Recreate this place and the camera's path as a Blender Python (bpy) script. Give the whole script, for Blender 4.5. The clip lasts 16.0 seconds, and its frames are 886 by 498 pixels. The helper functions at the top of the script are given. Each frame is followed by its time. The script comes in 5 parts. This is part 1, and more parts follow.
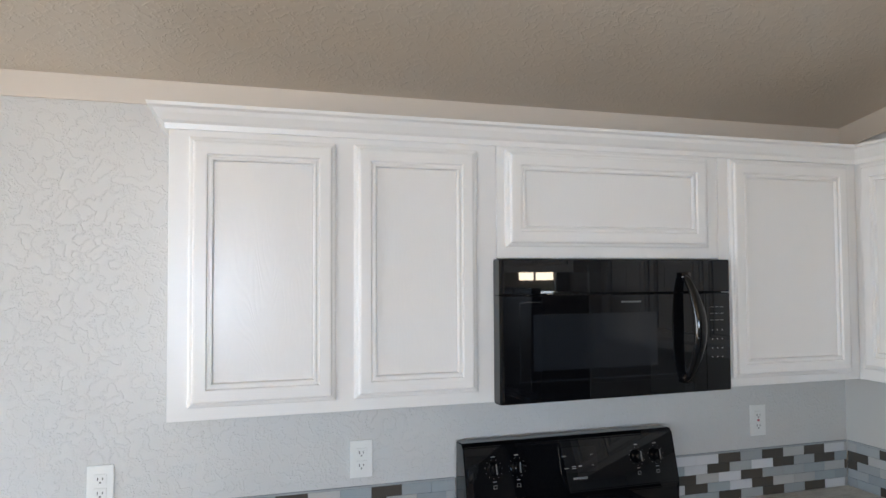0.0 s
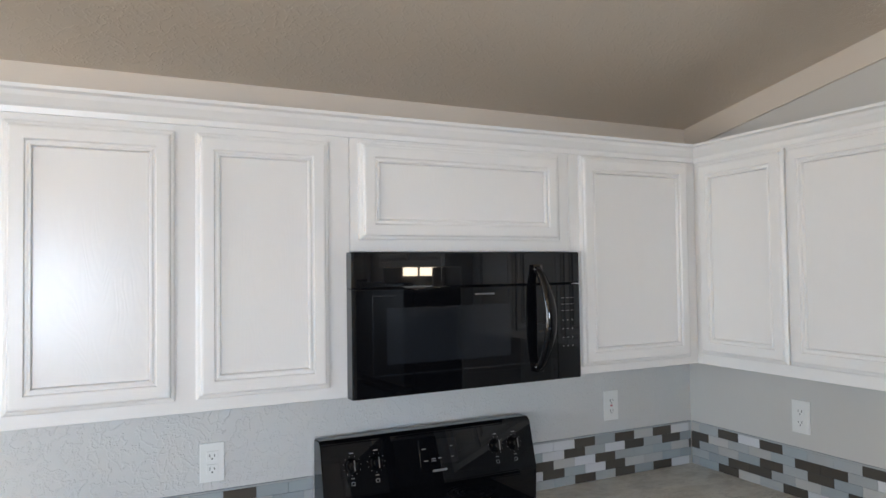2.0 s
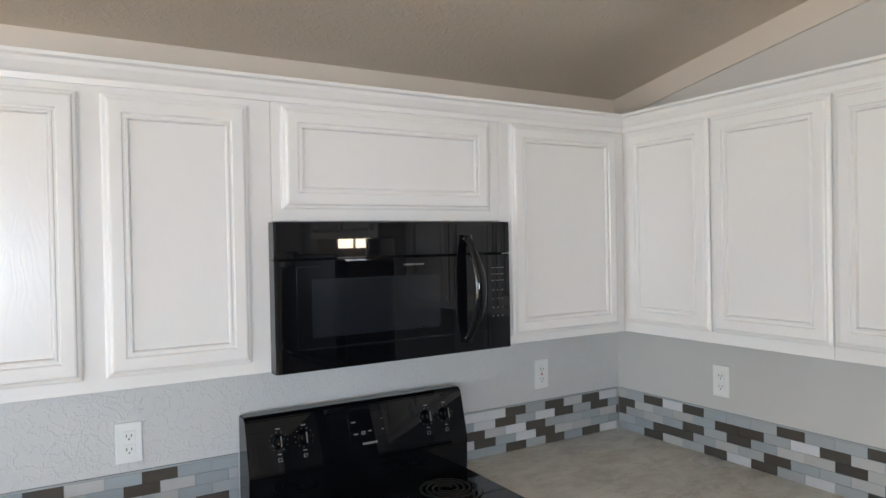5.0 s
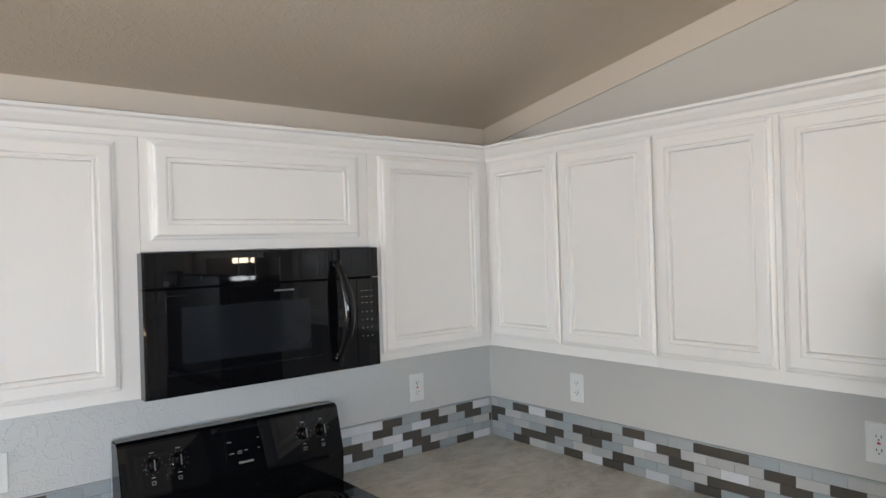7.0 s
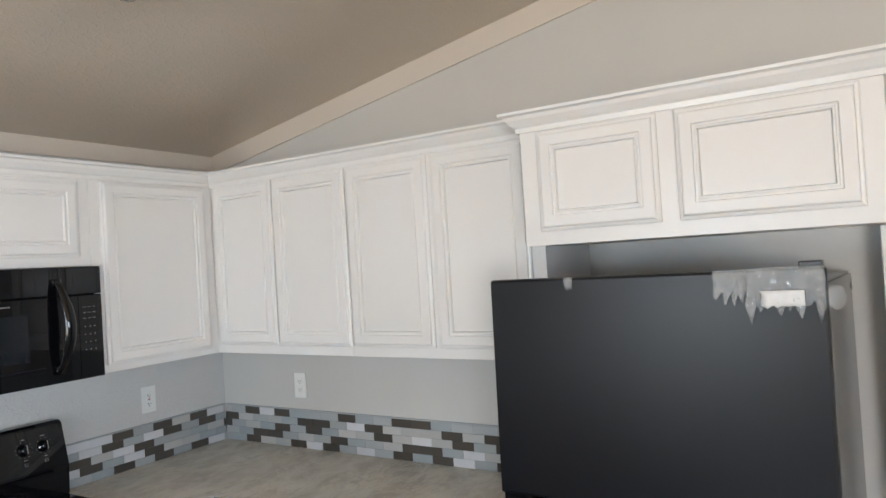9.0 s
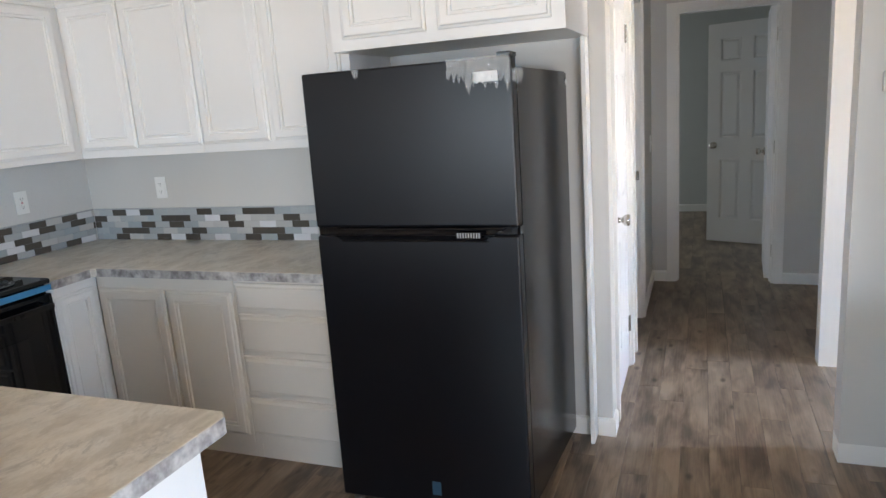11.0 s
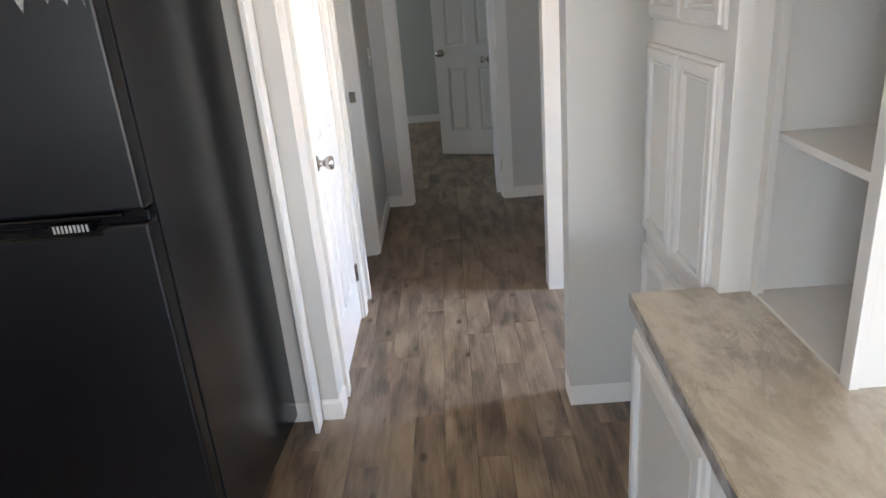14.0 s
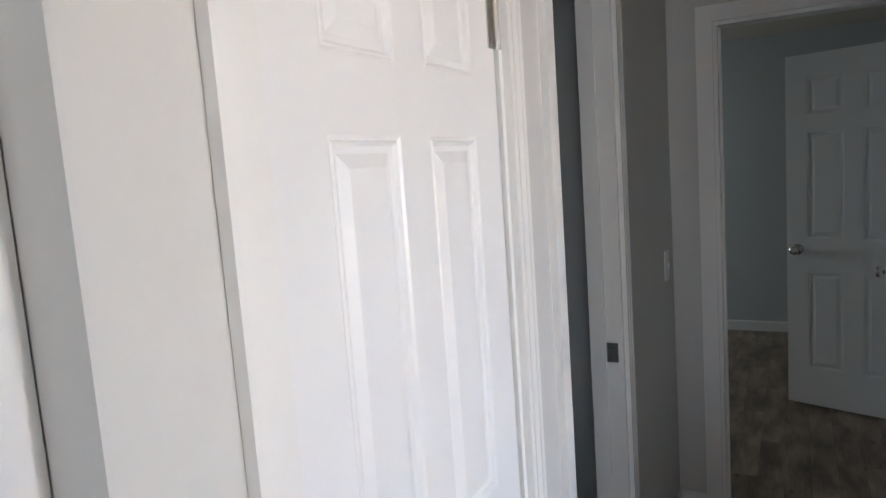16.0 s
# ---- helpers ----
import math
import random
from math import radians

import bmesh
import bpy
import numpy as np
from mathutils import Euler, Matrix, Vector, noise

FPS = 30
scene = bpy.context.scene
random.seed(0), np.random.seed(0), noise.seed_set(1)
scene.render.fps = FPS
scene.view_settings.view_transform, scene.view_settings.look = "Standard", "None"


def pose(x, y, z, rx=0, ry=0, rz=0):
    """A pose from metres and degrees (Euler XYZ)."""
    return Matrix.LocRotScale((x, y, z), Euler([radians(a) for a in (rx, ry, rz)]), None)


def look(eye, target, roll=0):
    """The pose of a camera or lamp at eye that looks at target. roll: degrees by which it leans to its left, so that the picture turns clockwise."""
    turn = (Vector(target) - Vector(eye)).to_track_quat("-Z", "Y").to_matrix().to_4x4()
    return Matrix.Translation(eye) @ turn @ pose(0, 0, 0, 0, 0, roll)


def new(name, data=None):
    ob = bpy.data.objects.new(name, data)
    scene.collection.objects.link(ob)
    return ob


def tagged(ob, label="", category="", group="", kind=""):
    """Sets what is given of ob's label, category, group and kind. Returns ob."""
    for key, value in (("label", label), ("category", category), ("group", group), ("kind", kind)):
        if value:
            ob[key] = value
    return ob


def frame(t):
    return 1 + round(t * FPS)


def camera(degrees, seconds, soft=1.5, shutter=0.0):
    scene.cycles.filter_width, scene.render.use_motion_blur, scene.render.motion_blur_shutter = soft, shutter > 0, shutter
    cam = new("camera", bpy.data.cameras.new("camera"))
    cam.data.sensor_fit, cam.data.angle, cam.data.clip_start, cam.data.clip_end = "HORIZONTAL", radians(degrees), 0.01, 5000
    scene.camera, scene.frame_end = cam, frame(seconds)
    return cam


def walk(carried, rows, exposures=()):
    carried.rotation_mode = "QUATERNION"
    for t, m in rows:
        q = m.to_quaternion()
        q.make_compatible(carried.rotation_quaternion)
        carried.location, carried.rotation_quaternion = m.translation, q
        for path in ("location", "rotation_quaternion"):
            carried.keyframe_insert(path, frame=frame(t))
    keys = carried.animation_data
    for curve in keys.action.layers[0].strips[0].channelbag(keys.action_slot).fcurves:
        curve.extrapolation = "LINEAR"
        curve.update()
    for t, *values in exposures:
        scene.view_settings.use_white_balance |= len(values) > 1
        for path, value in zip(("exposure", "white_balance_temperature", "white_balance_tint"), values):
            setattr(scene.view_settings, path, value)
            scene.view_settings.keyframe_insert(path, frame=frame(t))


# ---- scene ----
cam = camera(66.3, 16.0)
EXPOSURES = [(0.0, 0.36, 6600, 10), (3.0, 0.46, 6650, 10), (8.0, 0.54, 6850, 10), (11.0, 0.68, 6550, 10), (12.5, 0.50, 7700, 10), (13.0, 0.68, 7600, 10), (13.6, 0.78, 6700, 10), (14.2, 0.66, 6750, 10), (15.0, 0.30, 6850, 10), (16.0, -0.06, 6250, 10)]
PATH = [
    (0, (0.194, 0.046, 1.734), (0.77, 1.96, 1.808), -0.3),
    (0.5, (0.219, 0.041, 1.731), (0.838, 1.941, 1.8), -0.3),
    (1, (0.248, 0.033, 1.73), (0.931, 1.912, 1.794), -0.3),
    (1.5, (0.273, 0.033, 1.727), (1.045, 1.877, 1.787), -0.5),
    (2, (0.303, 0.027, 1.724), (1.173, 1.827, 1.785), -0.8),
    (2.5, (0.323, 0.022, 1.724), (1.298, 1.767, 1.784), -1.0),
    (3, (0.326, 0.043, 1.709), (1.375, 1.745, 1.766), -1.2),
    (3.5, (0.32, 0.097, 1.703), (1.361, 1.805, 1.712), -1.1),
    (3.7, (0.321, 0.121, 1.703), (1.345, 1.838, 1.69), -1.1),
    (5.8, (0.361, -0.014, 1.733), (1.404, 1.692, 1.702), -1.2),
    (6, (0.362, -0.028, 1.737), (1.446, 1.652, 1.71), -1.3),
    (6.5, (0.371, -0.074, 1.748), (1.541, 1.548, 1.732), -1.4),
    (7, (0.363, -0.143, 1.766), (1.619, 1.414, 1.762), -1.7),
    (7.5, (0.339, -0.221, 1.775), (1.674, 1.269, 1.791), -1.9),
    (8, (0.313, -0.317, 1.765), (1.745, 1.078, 1.803), -2.2),
    (8.5, (0.261, -0.437, 1.755), (1.852, 0.775, 1.805), -2.7),
    (8.7, (0.236, -0.489, 1.741), (1.889, 0.635, 1.801), -3.0),
    (10.8, (-0.326, -1.028, 1.555), (1.526, -0.317, 1.296), -4.5),
    (11, (-0.388, -1.067, 1.53), (1.433, -0.357, 1.106), -4.2),
    (11.5, (-0.596, -1.115, 1.443), (1.151, -0.444, 0.737), -4.4),
    (12, (-0.735, -1.219, 1.409), (0.953, -0.647, 0.502), -4.9),
    (12.5, (-0.774, -1.286, 1.416), (0.899, -0.847, 0.412), -5.1),
    (13, (-0.58, -1.264, 1.457), (1.121, -0.999, 0.438), -5.0),
    (13.5, (-0.214, -1.195, 1.492), (1.564, -1.072, 0.585), -4.8),
    (13.8, (0.081, -1.206, 1.496), (1.908, -1.137, 0.684), -5.0),
    (14, (0.276, -1.214, 1.536), (2.137, -1.164, 0.805), -5.0),
    (14.5, (0.793, -1.231, 1.547), (2.715, -1.17, 0.998), -5.0),
    (15, (1.281, -1.288, 1.551), (3.217, -1.033, 1.118), -5.2),
    (15.5, (1.796, -1.216, 1.543), (3.658, -0.564, 1.212), -4.2),
    (16, (2.182, -1.164, 1.558), (3.94, -0.242, 1.32), -4.1),
]
walk(cam, [(t, look(eye, target, roll)) for t, eye, target, roll in PATH], EXPOSURES)

# ---- light ----
NORTH, EAST, SLOPE, WALLTOP = 2.172, 2.49, 0.185, 2.302
RIDGE_Y, WEST, SOUTH = -2.45, -3.9, -6.6
SUN_ELEVATION, SUN_ROTATION = radians(52), radians(150)
world = bpy.data.worlds.new("sky")
scene.world = world
world.use_nodes = True
wn = world.node_tree
sky = wn.nodes.new("ShaderNodeTexSky")
sky.sky_type = "NISHITA"
sky.sun_disc = False
sky.sun_elevation, sky.sun_rotation = SUN_ELEVATION, SUN_ROTATION
wn.links.new(sky.outputs[0], wn.nodes["Background"].inputs[0])
wn.nodes["Background"].inputs[1].default_value = 0.1
sun = new("sun", bpy.data.lights.new("sun", "SUN"))
sun.data.energy, sun.data.angle, sun.data.color = 3.5, radians(0.5), (1.0, 0.94, 0.86)
sun.matrix_world = look((0, 0, 0), (-math.sin(SUN_ROTATION) * math.cos(SUN_ELEVATION), -math.cos(SUN_ROTATION) * math.cos(SUN_ELEVATION), -math.sin(SUN_ELEVATION)))


def window_light(name, at, toward, width, height, power, color):
    lamp = new(name, bpy.data.lights.new(name, "AREA"))
    lamp.data.shape, lamp.data.size, lamp.data.size_y = "RECTANGLE", width, height
    lamp.data.energy, lamp.data.color = power, color
    lamp.data.spread = radians(135)
    lamp.matrix_world = look(at, toward)
    return lamp


SKY_BLUE, GROUND_WARM = (0.43, 0.68, 1.0), (1.0, 0.80, 0.56)
# lamps added in guessed, unseen openings: cool for sky, warm for ground bounce
window_light("west_window_sky", (WEST + 0.10, 0.75, 1.45), (WEST + 2, 0.75, -0.3), 1.5, 1.1, 58, (0.52, 0.75, 1.0))
window_light("west_window_ground", (WEST + 0.10, 0.75, 1.40), (WEST + 2, 0.75, 3.4), 1.5, 1.0, 24, GROUND_WARM)
window_light("west_door_sky", (WEST + 0.10, -3.1, 1.2), (WEST + 2, -2.7, -0.5), 1.8, 1.8, 86, SKY_BLUE)
window_light("west_door_ground", (WEST + 0.10, -3.1, 1.1), (WEST + 2, -2.7, 2.9), 1.8, 1.8, 70, GROUND_WARM)
window_light("south_window_sky", (-1.0, SOUTH + 0.10, 1.45), (-0.9, SOUTH + 2, -0.2), 2.2, 1.1, 165, SKY_BLUE)
window_light("south_window_ground", (-1.0, SOUTH + 0.10, 1.40), (-0.9, SOUTH + 2, 3.2), 2.2, 1.0, 62, GROUND_WARM)
# added cool and warm fill for the hall, at an unseen opening
window_light("utility_fill_cool", (3.12, -4.26, 1.45), (3.45, -0.7, -0.4), 0.5, 1.0, 17, (0.17, 0.47, 1.0))
bpy.data.objects["utility_fill_cool"].data.spread = radians(105)
window_light("utility_fill_warm", (3.00, -4.26, 1.2), (2.9, -1.6, 2.4), 0.5, 1.3, 18, (1.0, 0.76, 0.46))
# added fill for the back room; no window is built there
window_light("back_room_fill", (7.3, 2.0, 1.4), (7.2, 0.0, 1.1), 1.2, 1.0, 12, (0.85, 0.95, 1.0))


# ---- materials ----
def mat(name, color, rough=0.5, metal=0.0, vary=0.06, scale=3.0, grain=90.0, bump=0.15, depth=0.001, color2=None, spec=0.5, coat=0.0, per_object=0.0, knock=0.0):
    m = bpy.data.materials.new(name)
    m.use_nodes = True
    nt = m.node_tree
    L, N = nt.links.new, nt.nodes.new
    b = nt.nodes["Principled BSDF"]
    b.inputs["Metallic"].default_value = metal
    b.inputs["Specular IOR Level"].default_value = spec
    b.inputs["Coat Weight"].default_value = coat
    b.inputs["Coat Roughness"].default_value = 0.08
    co = N("ShaderNodeTexCoord").outputs["Object"]
    big, small = N("ShaderNodeTexNoise"), N("ShaderNodeTexNoise")
    for n, sc in ((big, scale), (small, grain)):
        n.inputs["Scale"].default_value = sc
        n.inputs["Detail"].default_value = 4
        L(co, n.inputs["Vector"])
    ramp = N("ShaderNodeValToRGB")
    c2 = color2 or tuple(c * (1 - vary * 2) for c in color)
    ramp.color_ramp.elements[0].position, ramp.color_ramp.elements[1].position = 0.3, 0.7
    ramp.color_ramp.elements[0].color, ramp.color_ramp.elements[1].color = (*c2, 1), (*color, 1)
    mixf = N("ShaderNodeMath")
    mixf.operation = "MULTIPLY_ADD"
    L(small.outputs[0], mixf.inputs[0])
    mixf.inputs[1].default_value = 0.35
    sub = N("ShaderNodeMath")
    sub.operation = "MULTIPLY_ADD"
    L(big.outputs[0], sub.inputs[0])
    sub.inputs[1].default_value, sub.inputs[2].default_value = 1.0, -0.175
    L(sub.outputs[0], mixf.inputs[2])
    L(mixf.outputs[0], ramp.inputs[0])
    out = ramp.outputs[0]
    if per_object:
        info = N("ShaderNodeObjectInfo")
        hsv = N("ShaderNodeHueSaturation")
        mr = N("ShaderNodeMapRange")
        mr.inputs["To Min"].default_value, mr.inputs["To Max"].default_value = 1 - per_object, 1 + per_object
        L(info.outputs["Random"], mr.inputs["Value"])
        L(mr.outputs[0], hsv.inputs["Value"])
        L(out, hsv.inputs["Color"])
        out = hsv.outputs[0]
    L(out, b.inputs["Base Color"])
    rr = N("ShaderNodeMapRange")
    rr.inputs["To Min"].default_value, rr.inputs["To Max"].default_value = max(0.01, rough - min(0.05, rough * 0.15)), min(1, rough + min(0.06, rough * 0.2))
    L(big.outputs[0], rr.inputs["Value"])
    L(rr.outputs[0], b.inputs["Roughness"])
    bp = N("ShaderNodeBump")
    bp.inputs["Strength"].default_value, bp.inputs["Distance"].default_value = bump, depth
    L(small.outputs[0], bp.inputs["Height"])
    L(bp.outputs[0], b.inputs["Normal"])
    if knock:
        # smeared splatter of a skip-trowel plaster
        warp = N("ShaderNodeTexNoise")
        warp.inputs["Scale"].default_value, warp.inputs["Detail"].default_value = 9, 2
        L(co, warp.inputs["Vector"])
        vm = N("ShaderNodeVectorMath")
        vm.operation = "MULTIPLY_ADD"
        L(warp.outputs["Color"], vm.inputs[0])
        vm.inputs[1].default_value = (0.03, 0.03, 0.03)
        L(co, vm.inputs[2])
        blot = N("ShaderNodeTexNoise")
        blot.inputs["Scale"].default_value, blot.inputs["Detail"].default_value, blot.inputs["Roughness"].default_value = 26, 3, 0.55
        L(vm.outputs[0], blot.inputs["Vector"])
        edge = N("ShaderNodeValToRGB")
        for k, (p, v) in enumerate(((0.455, 0.0), (0.56, 0.25), (0.50, 1.0))):
            e = edge.color_ramp.elements[k] if k < 2 else edge.color_ramp.elements.new(p)
            e.position, e.color = p, (v, v, v, 1)
        L(blot.outputs[0], edge.inputs[0])
        b2 = N("ShaderNodeBump")
        b2.inputs["Strength"].default_value, b2.inputs["Distance"].default_value = knock, 0.0012
        L(edge.outputs[0], b2.inputs["Height"])
        L(bp.outputs[0], b2.inputs["Normal"])
        L(b2.outputs[0], b.inputs["Normal"])
    return m


WALL = mat("wall_paint", (0.62, 0.615, 0.60), 0.42, vary=0.015, grain=60, bump=0.12, knock=0.95)
SMOOTH_WALL = mat("smooth_wall_paint", (0.585, 0.575, 0.55), 0.6, vary=0.015, grain=60, bump=0.1)
CEILING = mat("ceiling_paint", (0.62, 0.545, 0.46), 0.32, vary=0.015, grain=75, bump=0.15, knock=0.75)
TRIM = mat("trim_paint", (0.80, 0.79, 0.765), 0.38, vary=0.015, grain=40, bump=0.05)
BATTEN = mat("batten_paint", (0.67, 0.605, 0.535), 0.42, vary=0.015, grain=40, bump=0.05)
CABINET = mat("cabinet_paint", (0.80, 0.79, 0.775), 0.3, vary=0.012, scale=2, grain=30, bump=0.0)
PANEL = mat("cabinet_panel_paint", (0.80, 0.79, 0.775), 0.24, vary=0.012, scale=2, grain=30, bump=0.05)
# creamier paint, its colour lowered further for the shade under the worktops
SHADED_CREAM = mat("shaded_cream_paint", (0.65, 0.615, 0.56), 0.35, vary=0.015, scale=2, grain=45, bump=0.08)
DOORWHITE = mat("door_paint", (0.80, 0.80, 0.80), 0.33, vary=0.012, grain=120, bump=0.1)
BLACK_GLOSS = mat("black_gloss", (0.004, 0.004, 0.005), 0.02, vary=0.1, grain=20, bump=0.0, spec=0.4)
BLACK_GLASS = mat("black_glass", (0.003, 0.003, 0.004), 0.015, vary=0.1, grain=8, bump=0.0)
BLACK_DOOR_MESH = mat("dark_window_mesh", (0.012, 0.014, 0.018), 0.10, vary=0.1, grain=8, bump=0.0)
BLACK_ENAMEL = mat("black_enamel", (0.012, 0.012, 0.013), 0.25, vary=0.1, grain=150, bump=0.1)
FRIDGE = mat("fridge_black", (0.006, 0.006, 0.008), 0.30, vary=0.05, scale=1.2, grain=420, bump=0.10, depth=0.0005, spec=0.28)
FRIDGE_SIDE = mat("fridge_side_black", (0.016, 0.017, 0.020), 0.15, scale=1.5, grain=260, color2=(0.010, 0.011, 0.013), bump=0.4, depth=0.0009, spec=0.6)
CHROME = mat("satin_nickel", (0.62, 0.60, 0.57), 0.22, metal=1.0, vary=0.05, grain=60, bump=0.03)
STEEL = mat("dull_steel", (0.35, 0.35, 0.35), 0.4, metal=1.0, vary=0.1)
COIL = mat("burner_coil", (0.03, 0.03, 0.032), 0.5, metal=0.6)
PLASTIC = mat("white_plastic", (0.82, 0.82, 0.80), 0.3, vary=0.01, bump=0.02)
DARKHOLE = mat("dark_slot", (0.02, 0.02, 0.02), 0.6)
RED = mat("red_button", (0.5, 0.02, 0.05), 0.4)
# a greyer white than the outlet covers
GREY_PLASTIC = mat("greyish_white_plastic", (0.66, 0.655, 0.63), 0.35, vary=0.02, bump=0.02)
VENT_SHADE = mat("shaded_grey_plastic", (0.22, 0.22, 0.22), 0.5)
PRINT = mat("white_print", (0.24, 0.24, 0.24), 0.5, vary=0.01, bump=0.0)
TAPEBLUE = mat("blue_film", (0.05, 0.22, 0.42), 0.3)
GROUT = mat("pale_grout", (0.42, 0.44, 0.45), 0.7)
TILES = [mat("tile_" + n, c, 0.12, vary=0.03, scale=8, per_object=0.08, bump=0.02) for n, c in (
    ("dark", (0.085, 0.075, 0.065)), ("grey", (0.40, 0.42, 0.43)), ("pale", (0.50, 0.50, 0.49)), ("white", (0.66, 0.67, 0.69)), ("blue_grey", (0.36, 0.40, 0.42)))]
REGISTER = mat("register_paint", (0.34, 0.26, 0.19), 0.4)
GROUND = mat("dry_ground", (0.36, 0.29, 0.20), 0.9, vary=0.1)
PAPER = mat("crumpled_paper", (0.8, 0.8, 0.8), 0.5, vary=0.1)
STICKERBLUE = mat("blue_grey_film", (0.03, 0.08, 0.13), 0.35)
FILM = mat("clear_film", (0.75, 0.78, 0.80), 0.12, bump=0.5, depth=0.004, grain=60)
FILM.node_tree.nodes["Principled BSDF"].inputs["Alpha"].default_value = 0.24
# wall grey lowered in colour to stand for the unlit rooms' shade
SHADED_WALL = mat("shaded_wall_paint", (0.52, 0.54, 0.53), 0.65, vary=0.02, grain=60, bump=0.1)


def node_laminate():
    m = bpy.data.materials.new("marbled_laminate")
    m.use_nodes = True
    nt = m.node_tree
    L, N = nt.links.new, nt.nodes.new
    b = nt.nodes["Principled BSDF"]
    co = N("ShaderNodeTexCoord").outputs["Object"]

    def cloud(scale, detail, distortion, stretch=(1, 1, 1), turn=0.0, rough=0.6):
        mp = N("ShaderNodeMapping")
        mp.inputs["Scale"].default_value, mp.inputs["Rotation"].default_value = stretch, (0, 0, turn)
        L(co, mp.inputs["Vector"])
        t = N("ShaderNodeTexNoise")
        for k, v in (("Scale", scale), ("Detail", detail), ("Distortion", distortion), ("Roughness", rough)):
            t.inputs[k].default_value = v
        L(mp.outputs[0], t.inputs["Vector"])
        return t.outputs[0]

    def ramp(source, stops):
        r = N("ShaderNodeValToRGB")
        e = r.color_ramp.elements
        for k, (p, c) in enumerate(stops):
            q = e[k] if k < 2 else e.new(p)
            q.position, q.color = p, (*c, 1)
        L(source, r.inputs[0])
        return r.outputs[0]

    def over(fac, a, c, amount):
        k = N("ShaderNodeMath")
        k.operation = "MULTIPLY"
        k.inputs[1].default_value = amount
        L(fac, k.inputs[0])
        mx = N("ShaderNodeMix")
        mx.data_type = "RGBA"
        L(k.outputs[0], mx.inputs[0])
        L(a, mx.inputs[6])
        mx.inputs[7].default_value = (*c, 1)
        return mx.outputs[2]

    K, W = (0, 0, 0), (1, 1, 1)
    base = ramp(cloud(5.0, 10, 0.4, (0.7, 1.25, 1), 0.5, 0.72), ((0.30, (0.42, 0.37, 0.31)), (0.72, (0.76, 0.71, 0.62)), (0.47, (0.59, 0.54, 0.46)), (0.56, (0.69, 0.64, 0.56))))
    grey = ramp(cloud(3.1, 12, 0.5, (0.8, 1.3, 1), -0.4), ((0.54, K), (0.70, W)))
    mixed = over(grey, base, (0.36, 0.33, 0.30), 0.6)
    pale = ramp(cloud(5.0, 14, 0.4, (0.65, 1.3, 1), 0.25, 0.72), ((0.45, K), (0.56, K), (0.505, W)))
    mixed = over(pale, mixed, (0.84, 0.81, 0.75), 0.4)
    dark = ramp(cloud(7.0, 14, 0.5, (0.8, 1.3, 1), -0.2, 0.72), ((0.47, K), (0.535, K), (0.502, W)))
    mask = ramp(cloud(2.3, 3, 0.0), ((0.46, K), (0.60, W)))
    both = N("ShaderNodeMath")
    both.operation = "MULTIPLY"
    L(dark, both.inputs[0])
    L(mask, both.inputs[1])
    mixed = over(both.outputs[0], mixed, (0.20, 0.175, 0.155), 0.4)
    L(mixed, b.inputs["Base Color"])
    b.inputs["Roughness"].default_value = 0.34
    bp = N("ShaderNodeBump")
    bp.inputs["Strength"].default_value, bp.inputs["Distance"].default_value = 0.12, 0.001
    L(cloud(180, 2, 0.0), bp.inputs["Height"])
    L(bp.outputs[0], b.inputs["Normal"])
    return m


